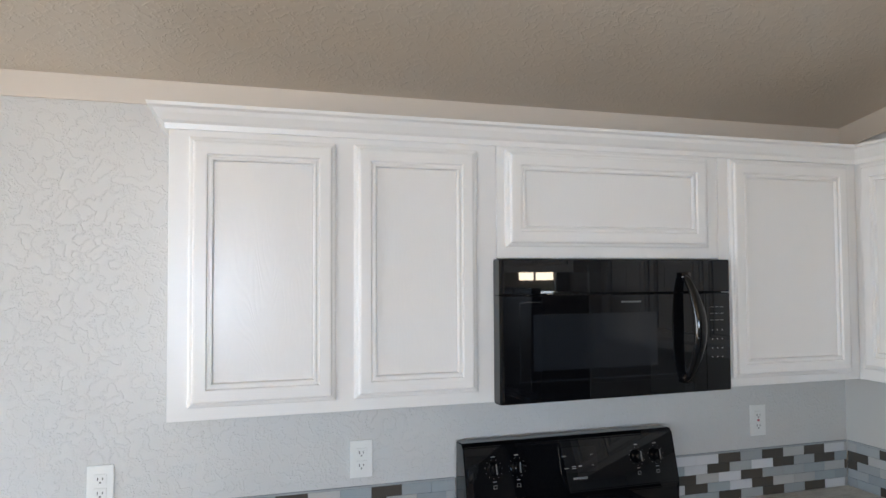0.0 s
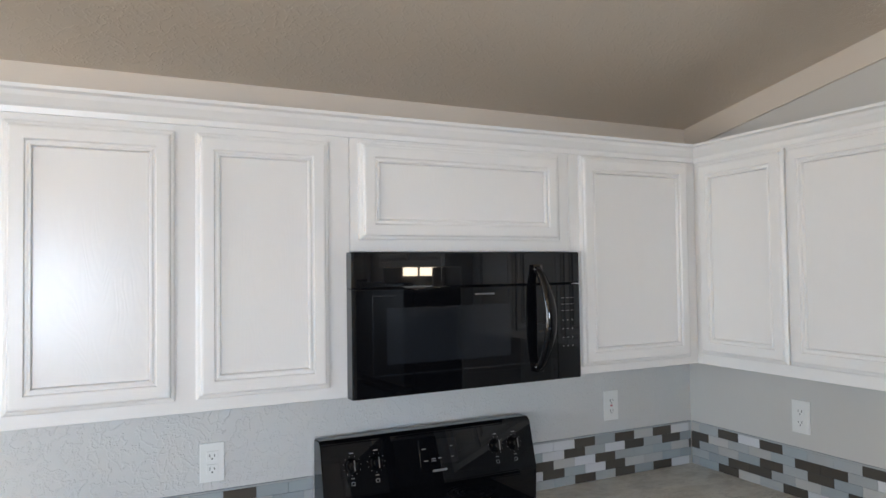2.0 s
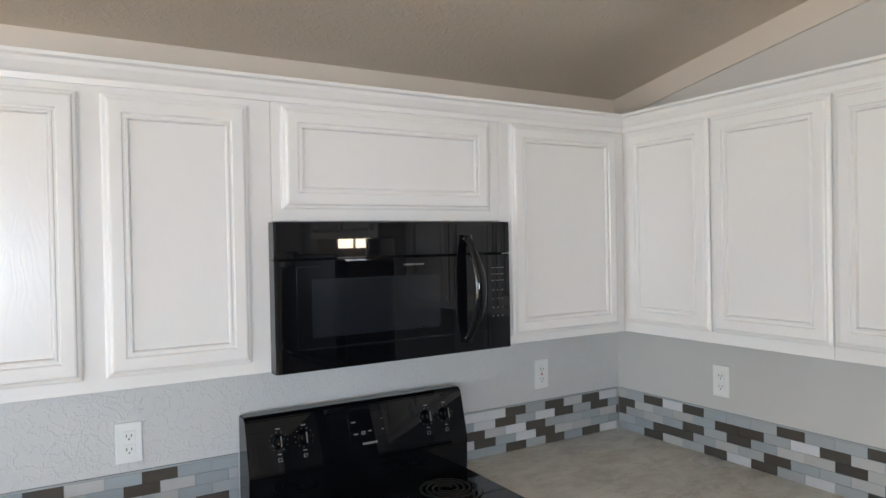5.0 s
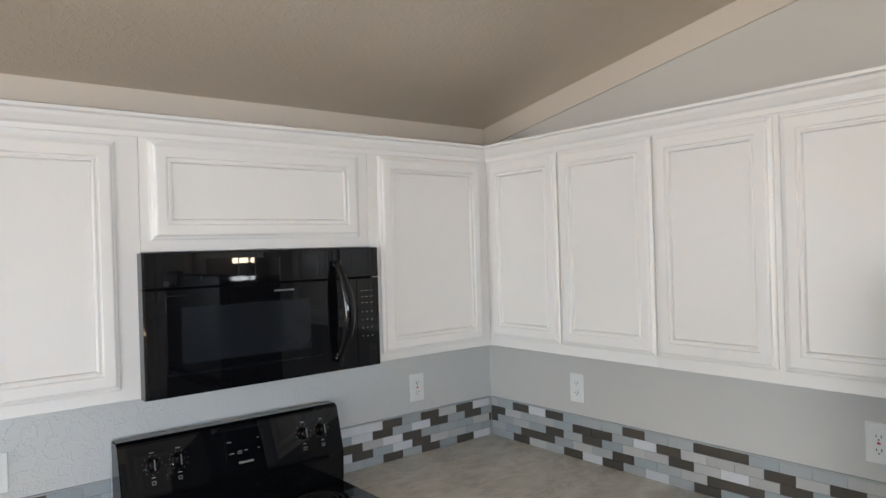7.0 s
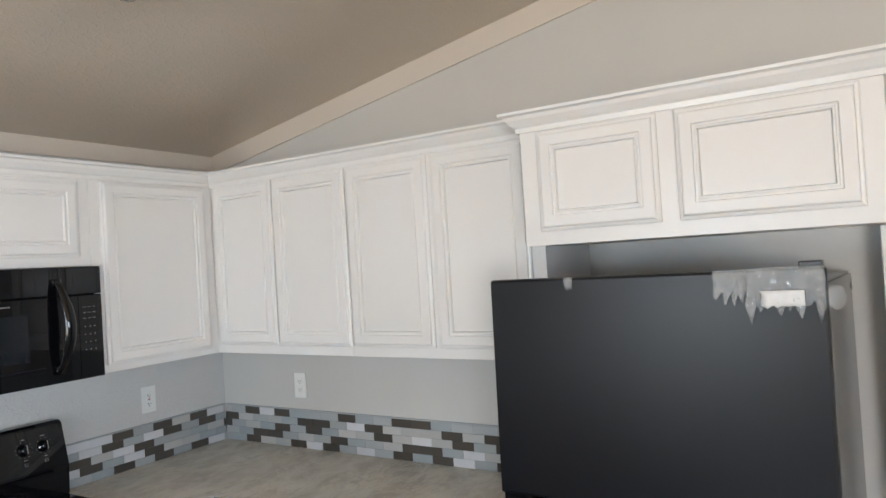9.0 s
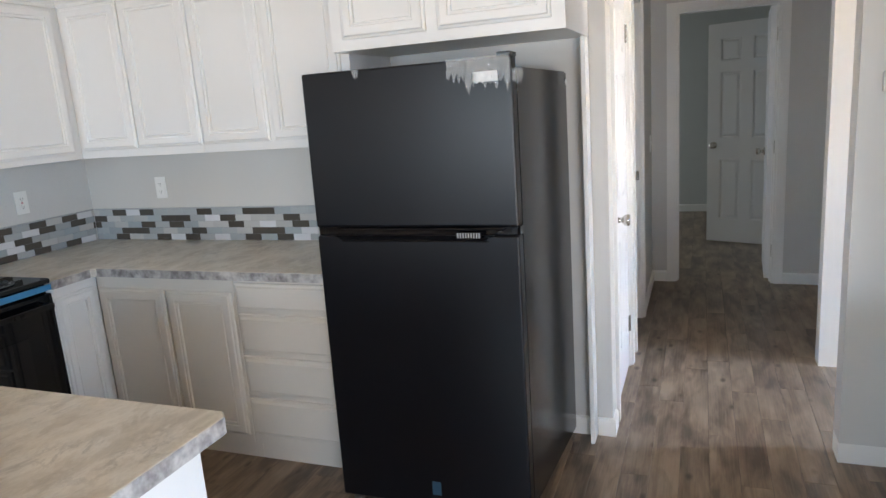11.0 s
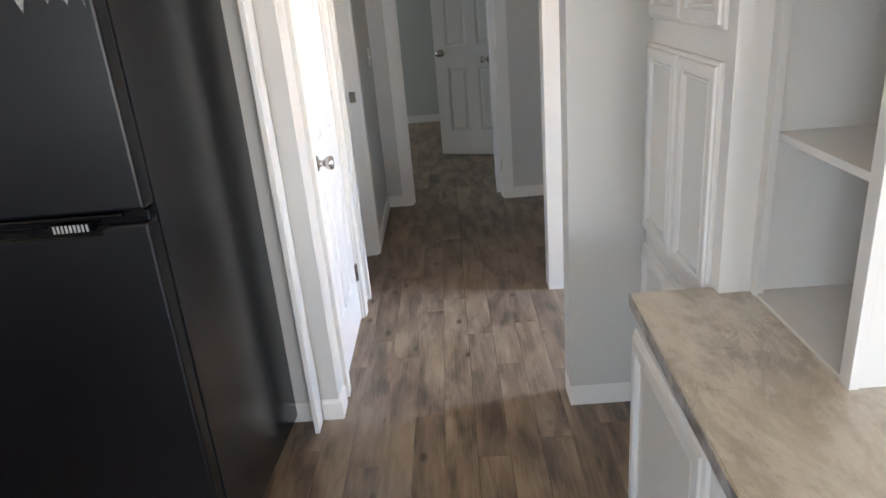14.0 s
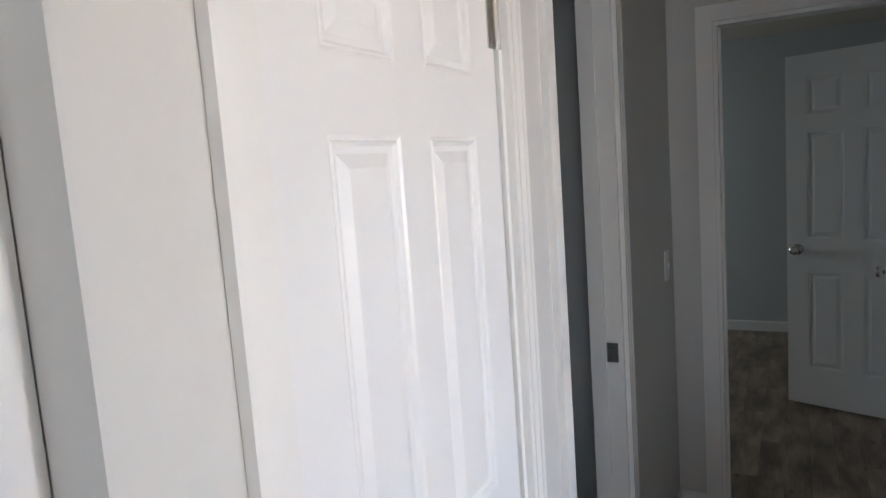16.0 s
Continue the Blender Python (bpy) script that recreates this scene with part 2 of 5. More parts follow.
def node_plank():
    m = bpy.data.materials.new("plank_vinyl")
    m.use_nodes = True
    nt = m.node_tree
    L, N = nt.links.new, nt.nodes.new
    b = nt.nodes["Principled BSDF"]
    geo = N("ShaderNodeNewGeometry")
    info = N("ShaderNodeObjectInfo")
    add = N("ShaderNodeMath")
    add.operation = "ADD"
    L(geo.outputs["Random Per Island"], add.inputs[0])
    L(info.outputs["Random"], add.inputs[1])
    off = N("ShaderNodeVectorMath")
    off.operation = "MULTIPLY_ADD"
    L(add.outputs[0], off.inputs[0])
    off.inputs[1].default_value = (37, 53, 71)
    L(geo.outputs["Position"], off.inputs[2])
    def layer(scale, noise_scale, detail, distortion):
        mp = N("ShaderNodeMapping")
        mp.inputs["Scale"].default_value = scale
        L(off.outputs[0], mp.inputs["Vector"])
        t = N("ShaderNodeTexNoise")
        t.inputs["Scale"].default_value, t.inputs["Detail"].default_value, t.inputs["Distortion"].default_value = noise_scale, detail, distortion
        L(mp.outputs[0], t.inputs["Vector"])
        return t
    g = layer((1.7, 5.5, 4), 1.9, 9, 0.35)
    fine = layer((3, 70, 10), 2.0, 6, 0.3)
    both = N("ShaderNodeMath")
    both.operation = "MULTIPLY_ADD"
    L(fine.outputs[0], both.inputs[0])
    both.inputs[1].default_value = 0.30
    less = N("ShaderNodeMath")
    less.operation = "MULTIPLY_ADD"
    L(g.outputs[0], less.inputs[0])
    less.inputs[1].default_value, less.inputs[2].default_value = 1.0, -0.15
    L(less.outputs[0], both.inputs[2])
    r = N("ShaderNodeValToRGB")
    e = r.color_ramp.elements
    e[0].position, e[0].color = 0.34, (0.120, 0.088, 0.066, 1)
    e[1].position, e[1].color = 0.68, (0.350, 0.264, 0.188, 1)
    k = e.new(0.5)
    k.color = (0.240, 0.178, 0.126, 1)
    L(both.outputs[0], r.inputs[0])
    # knots
    kn = N("ShaderNodeTexVoronoi")
    kn.inputs["Scale"].default_value = 4.2
    mp2 = N("ShaderNodeMapping")
    mp2.inputs["Scale"].default_value = (1.0, 1.9, 1)
    L(off.outputs[0], mp2.inputs["Vector"])
    L(mp2.outputs[0], kn.inputs["Vector"])
    kr = N("ShaderNodeValToRGB")
    kr.color_ramp.elements[0].position, kr.color_ramp.elements[0].color = 0.04, (0.20, 0.18, 0.17, 1)
    kr.color_ramp.elements[1].position, kr.color_ramp.elements[1].color = 0.15, (1, 1, 1, 1)
    L(kn.outputs["Distance"], kr.inputs[0])
    mul = N("ShaderNodeMix")
    mul.data_type, mul.blend_type = "RGBA", "MULTIPLY"
    mul.inputs[0].default_value = 0.8
    L(r.outputs[0], mul.inputs[6])
    L(kr.outputs[0], mul.inputs[7])
    hsv = N("ShaderNodeHueSaturation")
    fr = N("ShaderNodeMath")
    fr.operation = "FRACT"
    L(add.outputs[0], fr.inputs[0])
    mr = N("ShaderNodeMapRange")
    mr.inputs["To Min"].default_value, mr.inputs["To Max"].default_value = 0.90, 1.10
    L(fr.outputs[0], mr.inputs["Value"])
    L(mr.outputs[0], hsv.inputs["Value"])
    # smoky dark streaks along the board
    smoke = layer((1.6, 6.5, 6), 1.7, 10, 1.3)
    sr = N("ShaderNodeValToRGB")
    sr.color_ramp.elements[0].position, sr.color_ramp.elements[0].color = 0.52, (1, 1, 1, 1)
    sr.color_ramp.elements[1].position, sr.color_ramp.elements[1].color = 0.62, (0.50, 0.48, 0.48, 1)
    L(smoke.outputs[0], sr.inputs[0])
    dim = N("ShaderNodeMix")
    dim.data_type, dim.blend_type = "RGBA", "MULTIPLY"
    dim.inputs[0].default_value = 0.38
    L(mul.outputs[2], dim.inputs[6])
    L(sr.outputs[0], dim.inputs[7])
    L(dim.outputs[2], hsv.inputs["Color"])
    L(hsv.outputs[0], b.inputs["Base Color"])
    b.inputs["Roughness"].default_value = 0.30
    b.inputs["Specular IOR Level"].default_value = 0.5
    bp = N("ShaderNodeBump")
    bp.inputs["Strength"].default_value, bp.inputs["Distance"].default_value = 0.25, 0.001
    L(g.outputs[0], bp.inputs["Height"])
    L(bp.outputs[0], b.inputs["Normal"])
    return m




def add_grain(m):
    """Open oak grain telegraphing through the paint."""
    nt = m.node_tree
    L, N = nt.links.new, nt.nodes.new
    b = nt.nodes["Principled BSDF"]
    co = N("ShaderNodeTexCoord").outputs["Object"]
    mp = N("ShaderNodeMapping")
    mp.inputs["Scale"].default_value = (9, 9, 2.0)
    L(co, mp.inputs["Vector"])
    w = N("ShaderNodeTexNoise")
    w.inputs["Scale"].default_value, w.inputs["Detail"].default_value, w.inputs["Distortion"].default_value = 1.3, 2, 0.6
    L(mp.outputs[0], w.inputs["Vector"])
    mul = N("ShaderNodeMath")
    mul.operation = "MULTIPLY"
    mul.inputs[1].default_value = 95.0
    L(w.outputs[0], mul.inputs[0])
    sine = N("ShaderNodeMath")
    sine.operation = "SINE"
    L(mul.outputs[0], sine.inputs[0])
    bp = N("ShaderNodeBump")
    bp.inputs["Strength"].default_value, bp.inputs["Distance"].default_value = 0.10, 0.0004
    L(sine.outputs[0], bp.inputs["Height"])
    L(bp.outputs[0], b.inputs["Normal"])


add_grain(PANEL)
LAMINATE, PLANK = node_laminate(), node_plank()
EDGE_BAND = mat("edge_band_laminate", (0.58, 0.56, 0.54), 0.35, scale=20, grain=70, color2=(0.17, 0.155, 0.155), bump=0.04)


# ---- mesh helpers ----
def finish(name, bm, material, smooth=False):
    bmesh.ops.recalc_face_normals(bm, faces=bm.faces)
    me = bpy.data.meshes.new(name)
    bm.to_mesh(me)
    bm.free()
    for m in material if isinstance(material, (list, tuple)) else [material]:
        me.materials.append(m)
    if smooth:
        for p in me.polygons:
            p.use_smooth = True
    return me


def part(name, bm, material, parent, label="", kind="", smooth=False):
    """A mesh, built in world places, under a thing."""
    me = finish(name, bm, material, smooth)
    ob = new(name, me)
    if parent is not None:
        base = parent
        where = Vector((0, 0, 0))
        while base is not None:
            where += base.location
            base = base.parent
        me.transform(Matrix.Translation(-where))
        ob.parent = parent
    return tagged(ob, label=label, kind=kind)


def setting(name, bm, material, label="", parent=None):
    return part(name, bm, material, parent, label=label, kind="structure")


def thing(name, at, label, category, group=""):
    ob = new(name)
    ob.location = at
    ob.empty_display_size = 0.1
    return tagged(ob, label=label, category=category, group=group)


def box(bm, x0, x1, y0, y1, z0, z1, bevel=0.0):
    x0, x1, y0, y1, z0, z1 = min(x0, x1), max(x0, x1), min(y0, y1), max(y0, y1), min(z0, z1), max(z0, z1)
    v = [bm.verts.new((x, y, z)) for z in (z0, z1) for y in (y0, y1) for x in (x0, x1)]
    fs = [bm.faces.new([v[i] for i in f]) for f in ((0, 2, 3, 1), (4, 5, 7, 6), (0, 1, 5, 4), (2, 6, 7, 3), (0, 4, 6, 2), (1, 3, 7, 5))]
    if bevel:
        es = list({e for f in fs for e in f.edges})
        bmesh.ops.bevel(bm, geom=es, offset=bevel, segments=2, profile=0.5, affect="EDGES", clamp_overlap=True)
    return bm


def boxes(*args, bevel=0.0):
    bm = bmesh.new()
    for a in args:
        box(bm, *a, bevel=bevel)
    return bm


def rings(bm, place, w, h, steps, back=True):
    """A board of w by h in the plane that place() spans, closed in front by rings of (inset, height)."""
    loops = []
    for inset, z in steps:
        loops.append([bm.verts.new(place(u, v, z)) for u, v in ((inset, inset), (w - inset, inset), (w - inset, h - inset), (inset, h - inset))])
    for a, b in zip(loops, loops[1:]):
        for i in range(4):
            bm.faces.new((a[i], a[(i + 1) % 4], b[(i + 1) % 4], b[i]))
    bm.faces.new(loops[-1])
    if back:
        bm.faces.new(loops[0][::-1])
    return bm


def facing(axis, sign, u0, plane, v0):
    """Maps (u, v, height) to the world for a front that looks along sign * axis."""
    if axis == "y":
        return lambda u, v, z: (u0 + u, plane + sign * z, v0 + v)
    return lambda u, v, z: (plane + sign * z, u0 + u, v0 + v)


def panel_door(name, parent, axis, sign, a0, a1, z0, z1, plane, thick=0.02, material=None, frame_w=0.052, label=""):
    """A cabinet door with a beaded frame, standing out from plane."""
    material = material or CABINET
    w, h = a1 - a0, z1 - z0
    to = facing(axis, sign, a0, plane, z0)
    bm = bmesh.new()
    t = thick
    f = frame_w
    steps = [(0, 0), (0, t * 0.45), (0.004, t * 0.6), (0.010, t * 0.66), (0.013, t * 0.95), (0.017, t), (f - 0.010, t), (f - 0.007, t * 0.70), (f - 0.003, t * 0.70),
             (f, t * 0.9), (f + 0.004, t * 0.9), (f + 0.007, t * 0.40)]
    rings(bm, to, w, h, steps)
    door = part(name, bm, material, parent, label)
    g = f + 0.008
    bm = bmesh.new()
    to2 = facing(axis, sign, a0 + g, plane, z0 + g)
    rings(bm, to2, w - 2 * g, h - 2 * g, [(0, t * 0.2), (0, t * 0.50), (0.001, t * 0.52)])
    part("panel", bm, PANEL if material is CABINET else material, door)
    return door


def drawer_front(parent, axis, sign, a0, a1, z0, z1, plane, thick=0.02, material=None):
    bm = bmesh.new()
    t = thick
    rings(bm, facing(axis, sign, a0, plane, z0), a1 - a0, z1 - z0, [(0, 0), (0, t * 0.5), (0.003, t * 0.6), (0.013, t * 0.66), (0.020, t * 1.0), (0.022, t * 1.04)])
    return part("drawer_front", bm, material or CABINET, parent)


def sweep(bm, path, profile, closed_ends=True):
    """Sweeps a profile of (out, z) along a path in plan; out is to the left of the way."""
    pts = [Vector(p[:2]) for p in path]
    zs = [p[2] if len(p) > 2 else 0.0 for p in path]
    n = len(pts)
    loops = []
    for i in range(n):
        d0 = (pts[i] - pts[i - 1]).normalized() if i else (pts[1] - pts[0]).normalized()
        d1 = (pts[i + 1] - pts[i]).normalized() if i < n - 1 else d0
        n0, n1 = Vector((-d0.y, d0.x)), Vector((-d1.y, d1.x))
        m = (n0 + n1).normalized()
        m = m / max(0.3, m.dot(n0))
        loops.append([bm.verts.new((pts[i].x + m.x * o, pts[i].y + m.y * o, zs[i] + z)) for o, z in profile])
    k = len(profile)
    for a, b in zip(loops, loops[1:]):
        for j in range(k):
            bm.faces.new((a[j], a[(j + 1) % k], b[(j + 1) % k], b[j]))
    if closed_ends:
        bm.faces.new(loops[0][::-1])
        bm.faces.new(loops[-1])
    return bm


def lathe(bm, profile, center, axis="z", seg=24):
    """profile: (radius, along)."""
    rows = []
    for r, z in profile:
        row = []
        for k in range(seg):
            a = 2 * math.pi * k / seg
            p = (r * math.cos(a), r * math.sin(a), z)
            if axis == "y":
                p = (p[0], p[2], p[1])
            if axis == "x":
                p = (p[2], p[0], p[1])
            row.append(bm.verts.new(Vector(center) + Vector(p)))
        rows.append(row)
    for a, b in zip(rows, rows[1:]):
        for k in range(seg):
            bm.faces.new((a[k], a[(k + 1) % seg], b[(k + 1) % seg], b[k]))
    bm.faces.new(rows[0][::-1])
    bm.faces.new(rows[-1])
    return bm


def slab(bm, pts, z0, z1):
    a = [bm.verts.new((x, y, z0)) for x, y in pts]
    b = [bm.verts.new((x, y, z1)) for x, y in pts]
    for i in range(len(pts)):
        j = (i + 1) % len(pts)
        bm.faces.new((a[i], a[j], b[j], b[i]))
    bm.faces.new(a[::-1])
    bm.faces.new(b)
    return bm


def text_mesh(body, size, place, parent, material=None):
    """Raised lettering; place is a pose with x along the line and z out of the face."""
    cu = bpy.data.curves.new("lettering", "FONT")
    cu.body, cu.size, cu.extrude, cu.align_x = body, size, 0.0002, "CENTER"
    tmp = new("lettering", cu)
    me = bpy.data.meshes.new_from_object(tmp.evaluated_get(bpy.context.evaluated_depsgraph_get()))
    bpy.data.objects.remove(tmp)
    me.transform(place)
    me.materials.clear()
    me.materials.append(material or PRINT)
    ob = new("lettering", me)
    if parent:
        me.transform(Matrix.Translation(-parent.location))
        ob.parent = parent
    return ob


# ---- the room's shell ----
def ceil_z(y):
    return WALLTOP + SLOPE * (NORTH - min(NORTH, y)) if y > RIDGE_Y else WALLTOP + SLOPE * (NORTH - RIDGE_Y) - 0.22 * (RIDGE_Y - y)


HALL_TOP = 2.42
PASS_Y0, PASS_Y1, PASS_TOP = -0.705, -1.59, 2.05
BACKROOM_X, FAR_X = 5.134, 8.36

ground = setting("ground", boxes((-1500, 1500, -1500, 1500, -0.75, -0.6)), GROUND, "dry sandy ground outside")
floor_base = setting("floor", boxes((WEST - 0.1, FAR_X + 0.2, SOUTH - 0.1, NORTH + 0.1, -0.2, -0.004)), DARKHOLE, "grey brown wood plank vinyl floor")

setting("wall_north", boxes((WEST - 0.1, FAR_X + 0.2, NORTH, NORTH + 0.12, -0.1, 2.6)), WALL, "pale grey textured wall behind the kitchen cabinets")


def gable(name, x0, x1, y0, y1, material, label, z0=0.0, hole=None):
    bm = bmesh.new()
    ys = [y0, y1] if not (y0 < RIDGE_Y < y1) else [y0, RIDGE_Y, y1]
    prof = [(y, z0) for y in (y0, y1)]
    top = [(y, ceil_z(y) + 0.06) for y in reversed(ys)]
    prof = prof + top
    a = [bm.verts.new((x0, y, z)) for y, z in prof]
    b = [bm.verts.new((x1, y, z)) for y, z in prof]
    for i in range(len(prof)):
        j = (i + 1) % len(prof)
        bm.faces.new((a[i], a[j], b[j], b[i]))
    bm.faces.new(a[::-1])
    bm.faces.new(b)
    return setting(name, bm, material, label)


gable("wall_east", EAST, EAST + 0.08, PASS_Y0, NORTH, SMOOTH_WALL, "pale grey painted wall of the kitchen corner")
gable("wall_east_header", EAST, EAST + 0.08, PASS_Y1, PASS_Y0, SMOOTH_WALL, "pale grey wall above the passage", z0=PASS_TOP)
gable("wall_east_stub", 2.46, 2.58, -2.30, PASS_Y1, SMOOTH_WALL, "pale grey wall end beside the passage")
gable("wall_marriage_upper", EAST, EAST + 0.08, SOUTH, -2.30, SMOOTH_WALL, "pale grey gable wall of the living room")
# ceilings
bm = bmesh.new()
for y0, y1 in ((NORTH + 0.1, RIDGE_Y), (RIDGE_Y, SOUTH - 0.1)):
    za, zb = (WALLTOP - SLOPE * 0.1 if y0 > NORTH else ceil_z(y0)), ceil_z(y1)
    v = [bm.verts.new(p) for p in ((WEST - 0.1, y0, za), (EAST + 0.08, y0, za), (EAST + 0.08, y1, zb), (WEST - 0.1, y1, zb))]
    w = [bm.verts.new((p.co.x, p.co.y, p.co.z + 0.12)) for p in v]
    bm.faces.new(v[::-1])
    bm.faces.new(w)
    for i in range(4):
        j = (i + 1) % 4
        bm.faces.new((v[i], v[j], w[j], w[i]))
setting("ceiling", bm, CEILING, "vaulted taupe ceiling with a skip-trowel texture")
setting("ceiling_hall", boxes((EAST + 0.08, FAR_X + 0.2, SOUTH, NORTH, HALL_TOP, HALL_TOP + 0.12)), CEILING, "flat textured ceiling of the hall")

# walls round the living room, with window openings
def wall_with_hole(name, axis, at, thick, a0, a1, z0, z1, holes, material, label):
    """holes: (a0, a1, z0, z1), in order along the wall."""
    bm = bmesh.new()

    def put(p, q, r, s):
        if q - p > 1e-4 and s - r > 1e-4:
            box(bm, at, at + thick, p, q, r, s) if axis == "x" else box(bm, p, q, at, at + thick, r, s)
    pos = a0
    for h0, h1, hz0, hz1 in holes:
        put(pos, h0, z0, z1)
        put(h0, h1, z0, hz0)
        put(h0, h1, hz1, z1)
        pos = h1
    put(pos, a1, z0, z1)
    return setting(name, bm, material, label)


# openings out of view, placed for the lamps
WEST_HOLES = [(-4.1, -2.3, 0.15, 2.1), (0.0, 1.5, 0.9, 2.05)]
SOUTH_HOLES = [(-2.1, 0.1, 0.9, 2.05)]
wall_with_hole("wall_west", "x", WEST - 0.12, 0.12, SOUTH, NORTH, -0.1, 3.4, WEST_HOLES, WALL, "pale grey textured wall of the dining room")
wall_with_hole("wall_south", "y", SOUTH - 0.12, 0.12, WEST, EAST, -0.1, 3.0, SOUTH_HOLES, WALL, "pale grey textured wall of the living room")


def window_unit(name, axis, at, a0, a1, z0, z1, cols, rows):
    bm = bmesh.new()

    def put(p, q, r, s, d=0.02):
        box(bm, at - d, at + d, p, q, r, s) if axis == "x" else box(bm, p, q, at - d, at + d, r, s)
    put(a0, a1, z0, z0 + 0.05)
    put(a0, a1, z1 - 0.05, z1)
    put(a0, a0 + 0.05, z0 + 0.05, z1 - 0.05)
    put(a1 - 0.05, a1, z0 + 0.05, z1 - 0.05)
    for k in range(1, cols):
        c = a0 + (a1 - a0) * k / cols
        put(c - 0.012, c + 0.012, z0 + 0.05, z1 - 0.05, 0.009)
    for k in range(1, rows):
        c = z0 + (z1 - z0) * k / rows
        put(a0 + 0.05, a1 - 0.05, c - 0.012, c + 0.012, 0.007)
    return setting(name, bm, TRIM, "white window frame with thin bars")


window_unit("window_1", "x", WEST - 0.06, 0.0, 1.5, 0.9, 2.05, 4, 2)
window_unit("window_2", "x", WEST - 0.06, -4.1, -2.3, 0.15, 2.1, 2, 1)
window_unit("window_3", "y", SOUTH - 0.06, -2.1, 0.1, 0.9, 2.05, 4, 2)

# back wall of the desk and pantry niche
setting("wall_desk", boxes((0.6, 2.46, -2.40, -2.30, 0, 3.2)), SMOOTH_WALL, "pale grey wall behind the desk")
# hall walls
wall_with_hole("wall_hall_north", "y", -0.705, 0.10, EAST + 0.08, BACKROOM_X, 0, HALL_TOP, [(2.70, 3.335, 0, 2.04), (3.60, 4.185, 0, 2.04)], SMOOTH_WALL, "grey hall wall with two doorways")
wall_with_hole("wall_hall_end", "x", BACKROOM_X, 0.10, -3.2, NORTH, 0, HALL_TOP, [(-1.584, -0.880, 0, 2.05)], SMOOTH_WALL, "grey hall end wall round the back room doorway")
# trim white over wall grey puts the strong daylight into its colour
setting("wall_utility_east", boxes((3.492, 3.60, -2.6, -1.662, 0, HALL_TOP)), TRIM, "wall end opposite the passage, whitened for the daylight on it")
# unseen, added to keep the utility lamps off the hall end wall
setting("utility_light_block", boxes((3.601, 5.133, -2.70, -2.60, 0, HALL_TOP)), SMOOTH_WALL)
setting("wall_utility_west", boxes((2.48, 2.58, -4.3, -2.30, 0, HALL_TOP)), SMOOTH_WALL)
wall_with_hole("wall_utility_south", "y", -4.42, 0.12, 2.48, 5.2, 0, HALL_TOP, [(2.74, 3.34, 0.5, 1.95), (3.90, 5.04, 1.60, 2.18)], SMOOTH_WALL, "pale grey outer wall with a small window")
# unseen opening, added where the hall fill lamps stand
window_unit("added_window_4", "y", -4.36, 2.74, 3.34, 0.5, 1.95, 2, 2)
window_unit("window_5", "y", -4.36, 3.90, 5.04, 1.60, 2.18, 4, 2)
setting("wall_utility_far", boxes((5.134, 5.234, -4.3, -3.2, 0, HALL_TOP)), SHADED_WALL)
setting("wall_room_back", boxes((FAR_X, FAR_X + 0.1, -3.2, NORTH, 0, HALL_TOP)), SHADED_WALL, "grey wall of the unlit back room")
setting("wall_room_south", boxes((5.24, FAR_X, -3.3, -3.2, 0, HALL_TOP)), SHADED_WALL)
setting("wall_room_divider", boxes((6.35, 6.45, -3.2, -1.78, 0, HALL_TOP)), SHADED_WALL)
setting("wall_closet_divider", boxes((3.40, 3.50, -0.605, NORTH, 0, HALL_TOP), (4.45, 4.55, -0.605, NORTH, 0, HALL_TOP)), SHADED_WALL)

# bright sunlit distance seen through the small window
def distance_material():
    m = bpy.data.materials.new("sunlit_distance")
    m.use_nodes = True
    nt = m.node_tree
    em = nt.nodes.new("ShaderNodeEmission")
    co = nt.nodes.new("ShaderNodeTexCoord")
    sep = nt.nodes.new("ShaderNodeSeparateXYZ")
    r = nt.nodes.new("ShaderNodeValToRGB")
    nt.links.new(co.outputs["Generated"], sep.inputs[0])
    nt.links.new(sep.outputs["Z"], r.inputs[0])
    e = r.color_ramp.elements
    e[0].position, e[0].color = 0.50, (0.95, 0.80, 0.62, 1)
    e[1].position, e[1].color = 0.56, (0.62, 0.80, 1.0, 1)
    nt.links.new(r.outputs[0], em.inputs[0])
    em.inputs[1].default_value = 34
    nt.links.new(em.outputs[0], nt.nodes["Material Output"].inputs[0])
    return m


setting("backdrop", boxes((1.5, 8.5, -9.02, -9.0, -0.6, 4.2)), distance_material(), "sunlit open land and sky beyond the small window")

# trims
BASE = [(0, 0), (0.013, 0), (0.013, 0.072), (0.009, 0.082), (0.0, 0.085)]
CASING = 0.062


def baseboard(name, path):
    bm = bmesh.new()
    sweep(bm, path, BASE)
    return setting(name, bm, TRIM, "white baseboard")


baseboard("baseboard_passage_north", [(2.5865, -0.7055), (2.4895, -0.7055), (2.4895, -0.640)][::-1][::-1])
baseboard("baseboard_alcove", [(2.4895, -0.615), (2.4895, 0.26)])
baseboard("baseboard_stub", [(2.4595, -1.83), (2.4595, -1.5895), (2.5805, -1.5895), (2.5805, -2.30)][::-1])
baseboard("baseboard_pillar", [(3.4915, -2.6), (3.4915, -1.6615), (3.6005, -1.6615), (3.6005, -2.6)][::-1])
baseboard("baseboard_hall", [(4.25, -0.7055), (BACKROOM_X - 0.0005, -0.7055), (BACKROOM_X - 0.0005, -0.816)][::-1])
baseboard("baseboard_hall_end", [(BACKROOM_X - 0.0005, -1.648), (BACKROOM_X - 0.0005, -3.1)][::-1])
baseboard("baseboard_room_back", [(FAR_X - 0.0005, NORTH), (FAR_X - 0.0005, -3.1)][::-1])
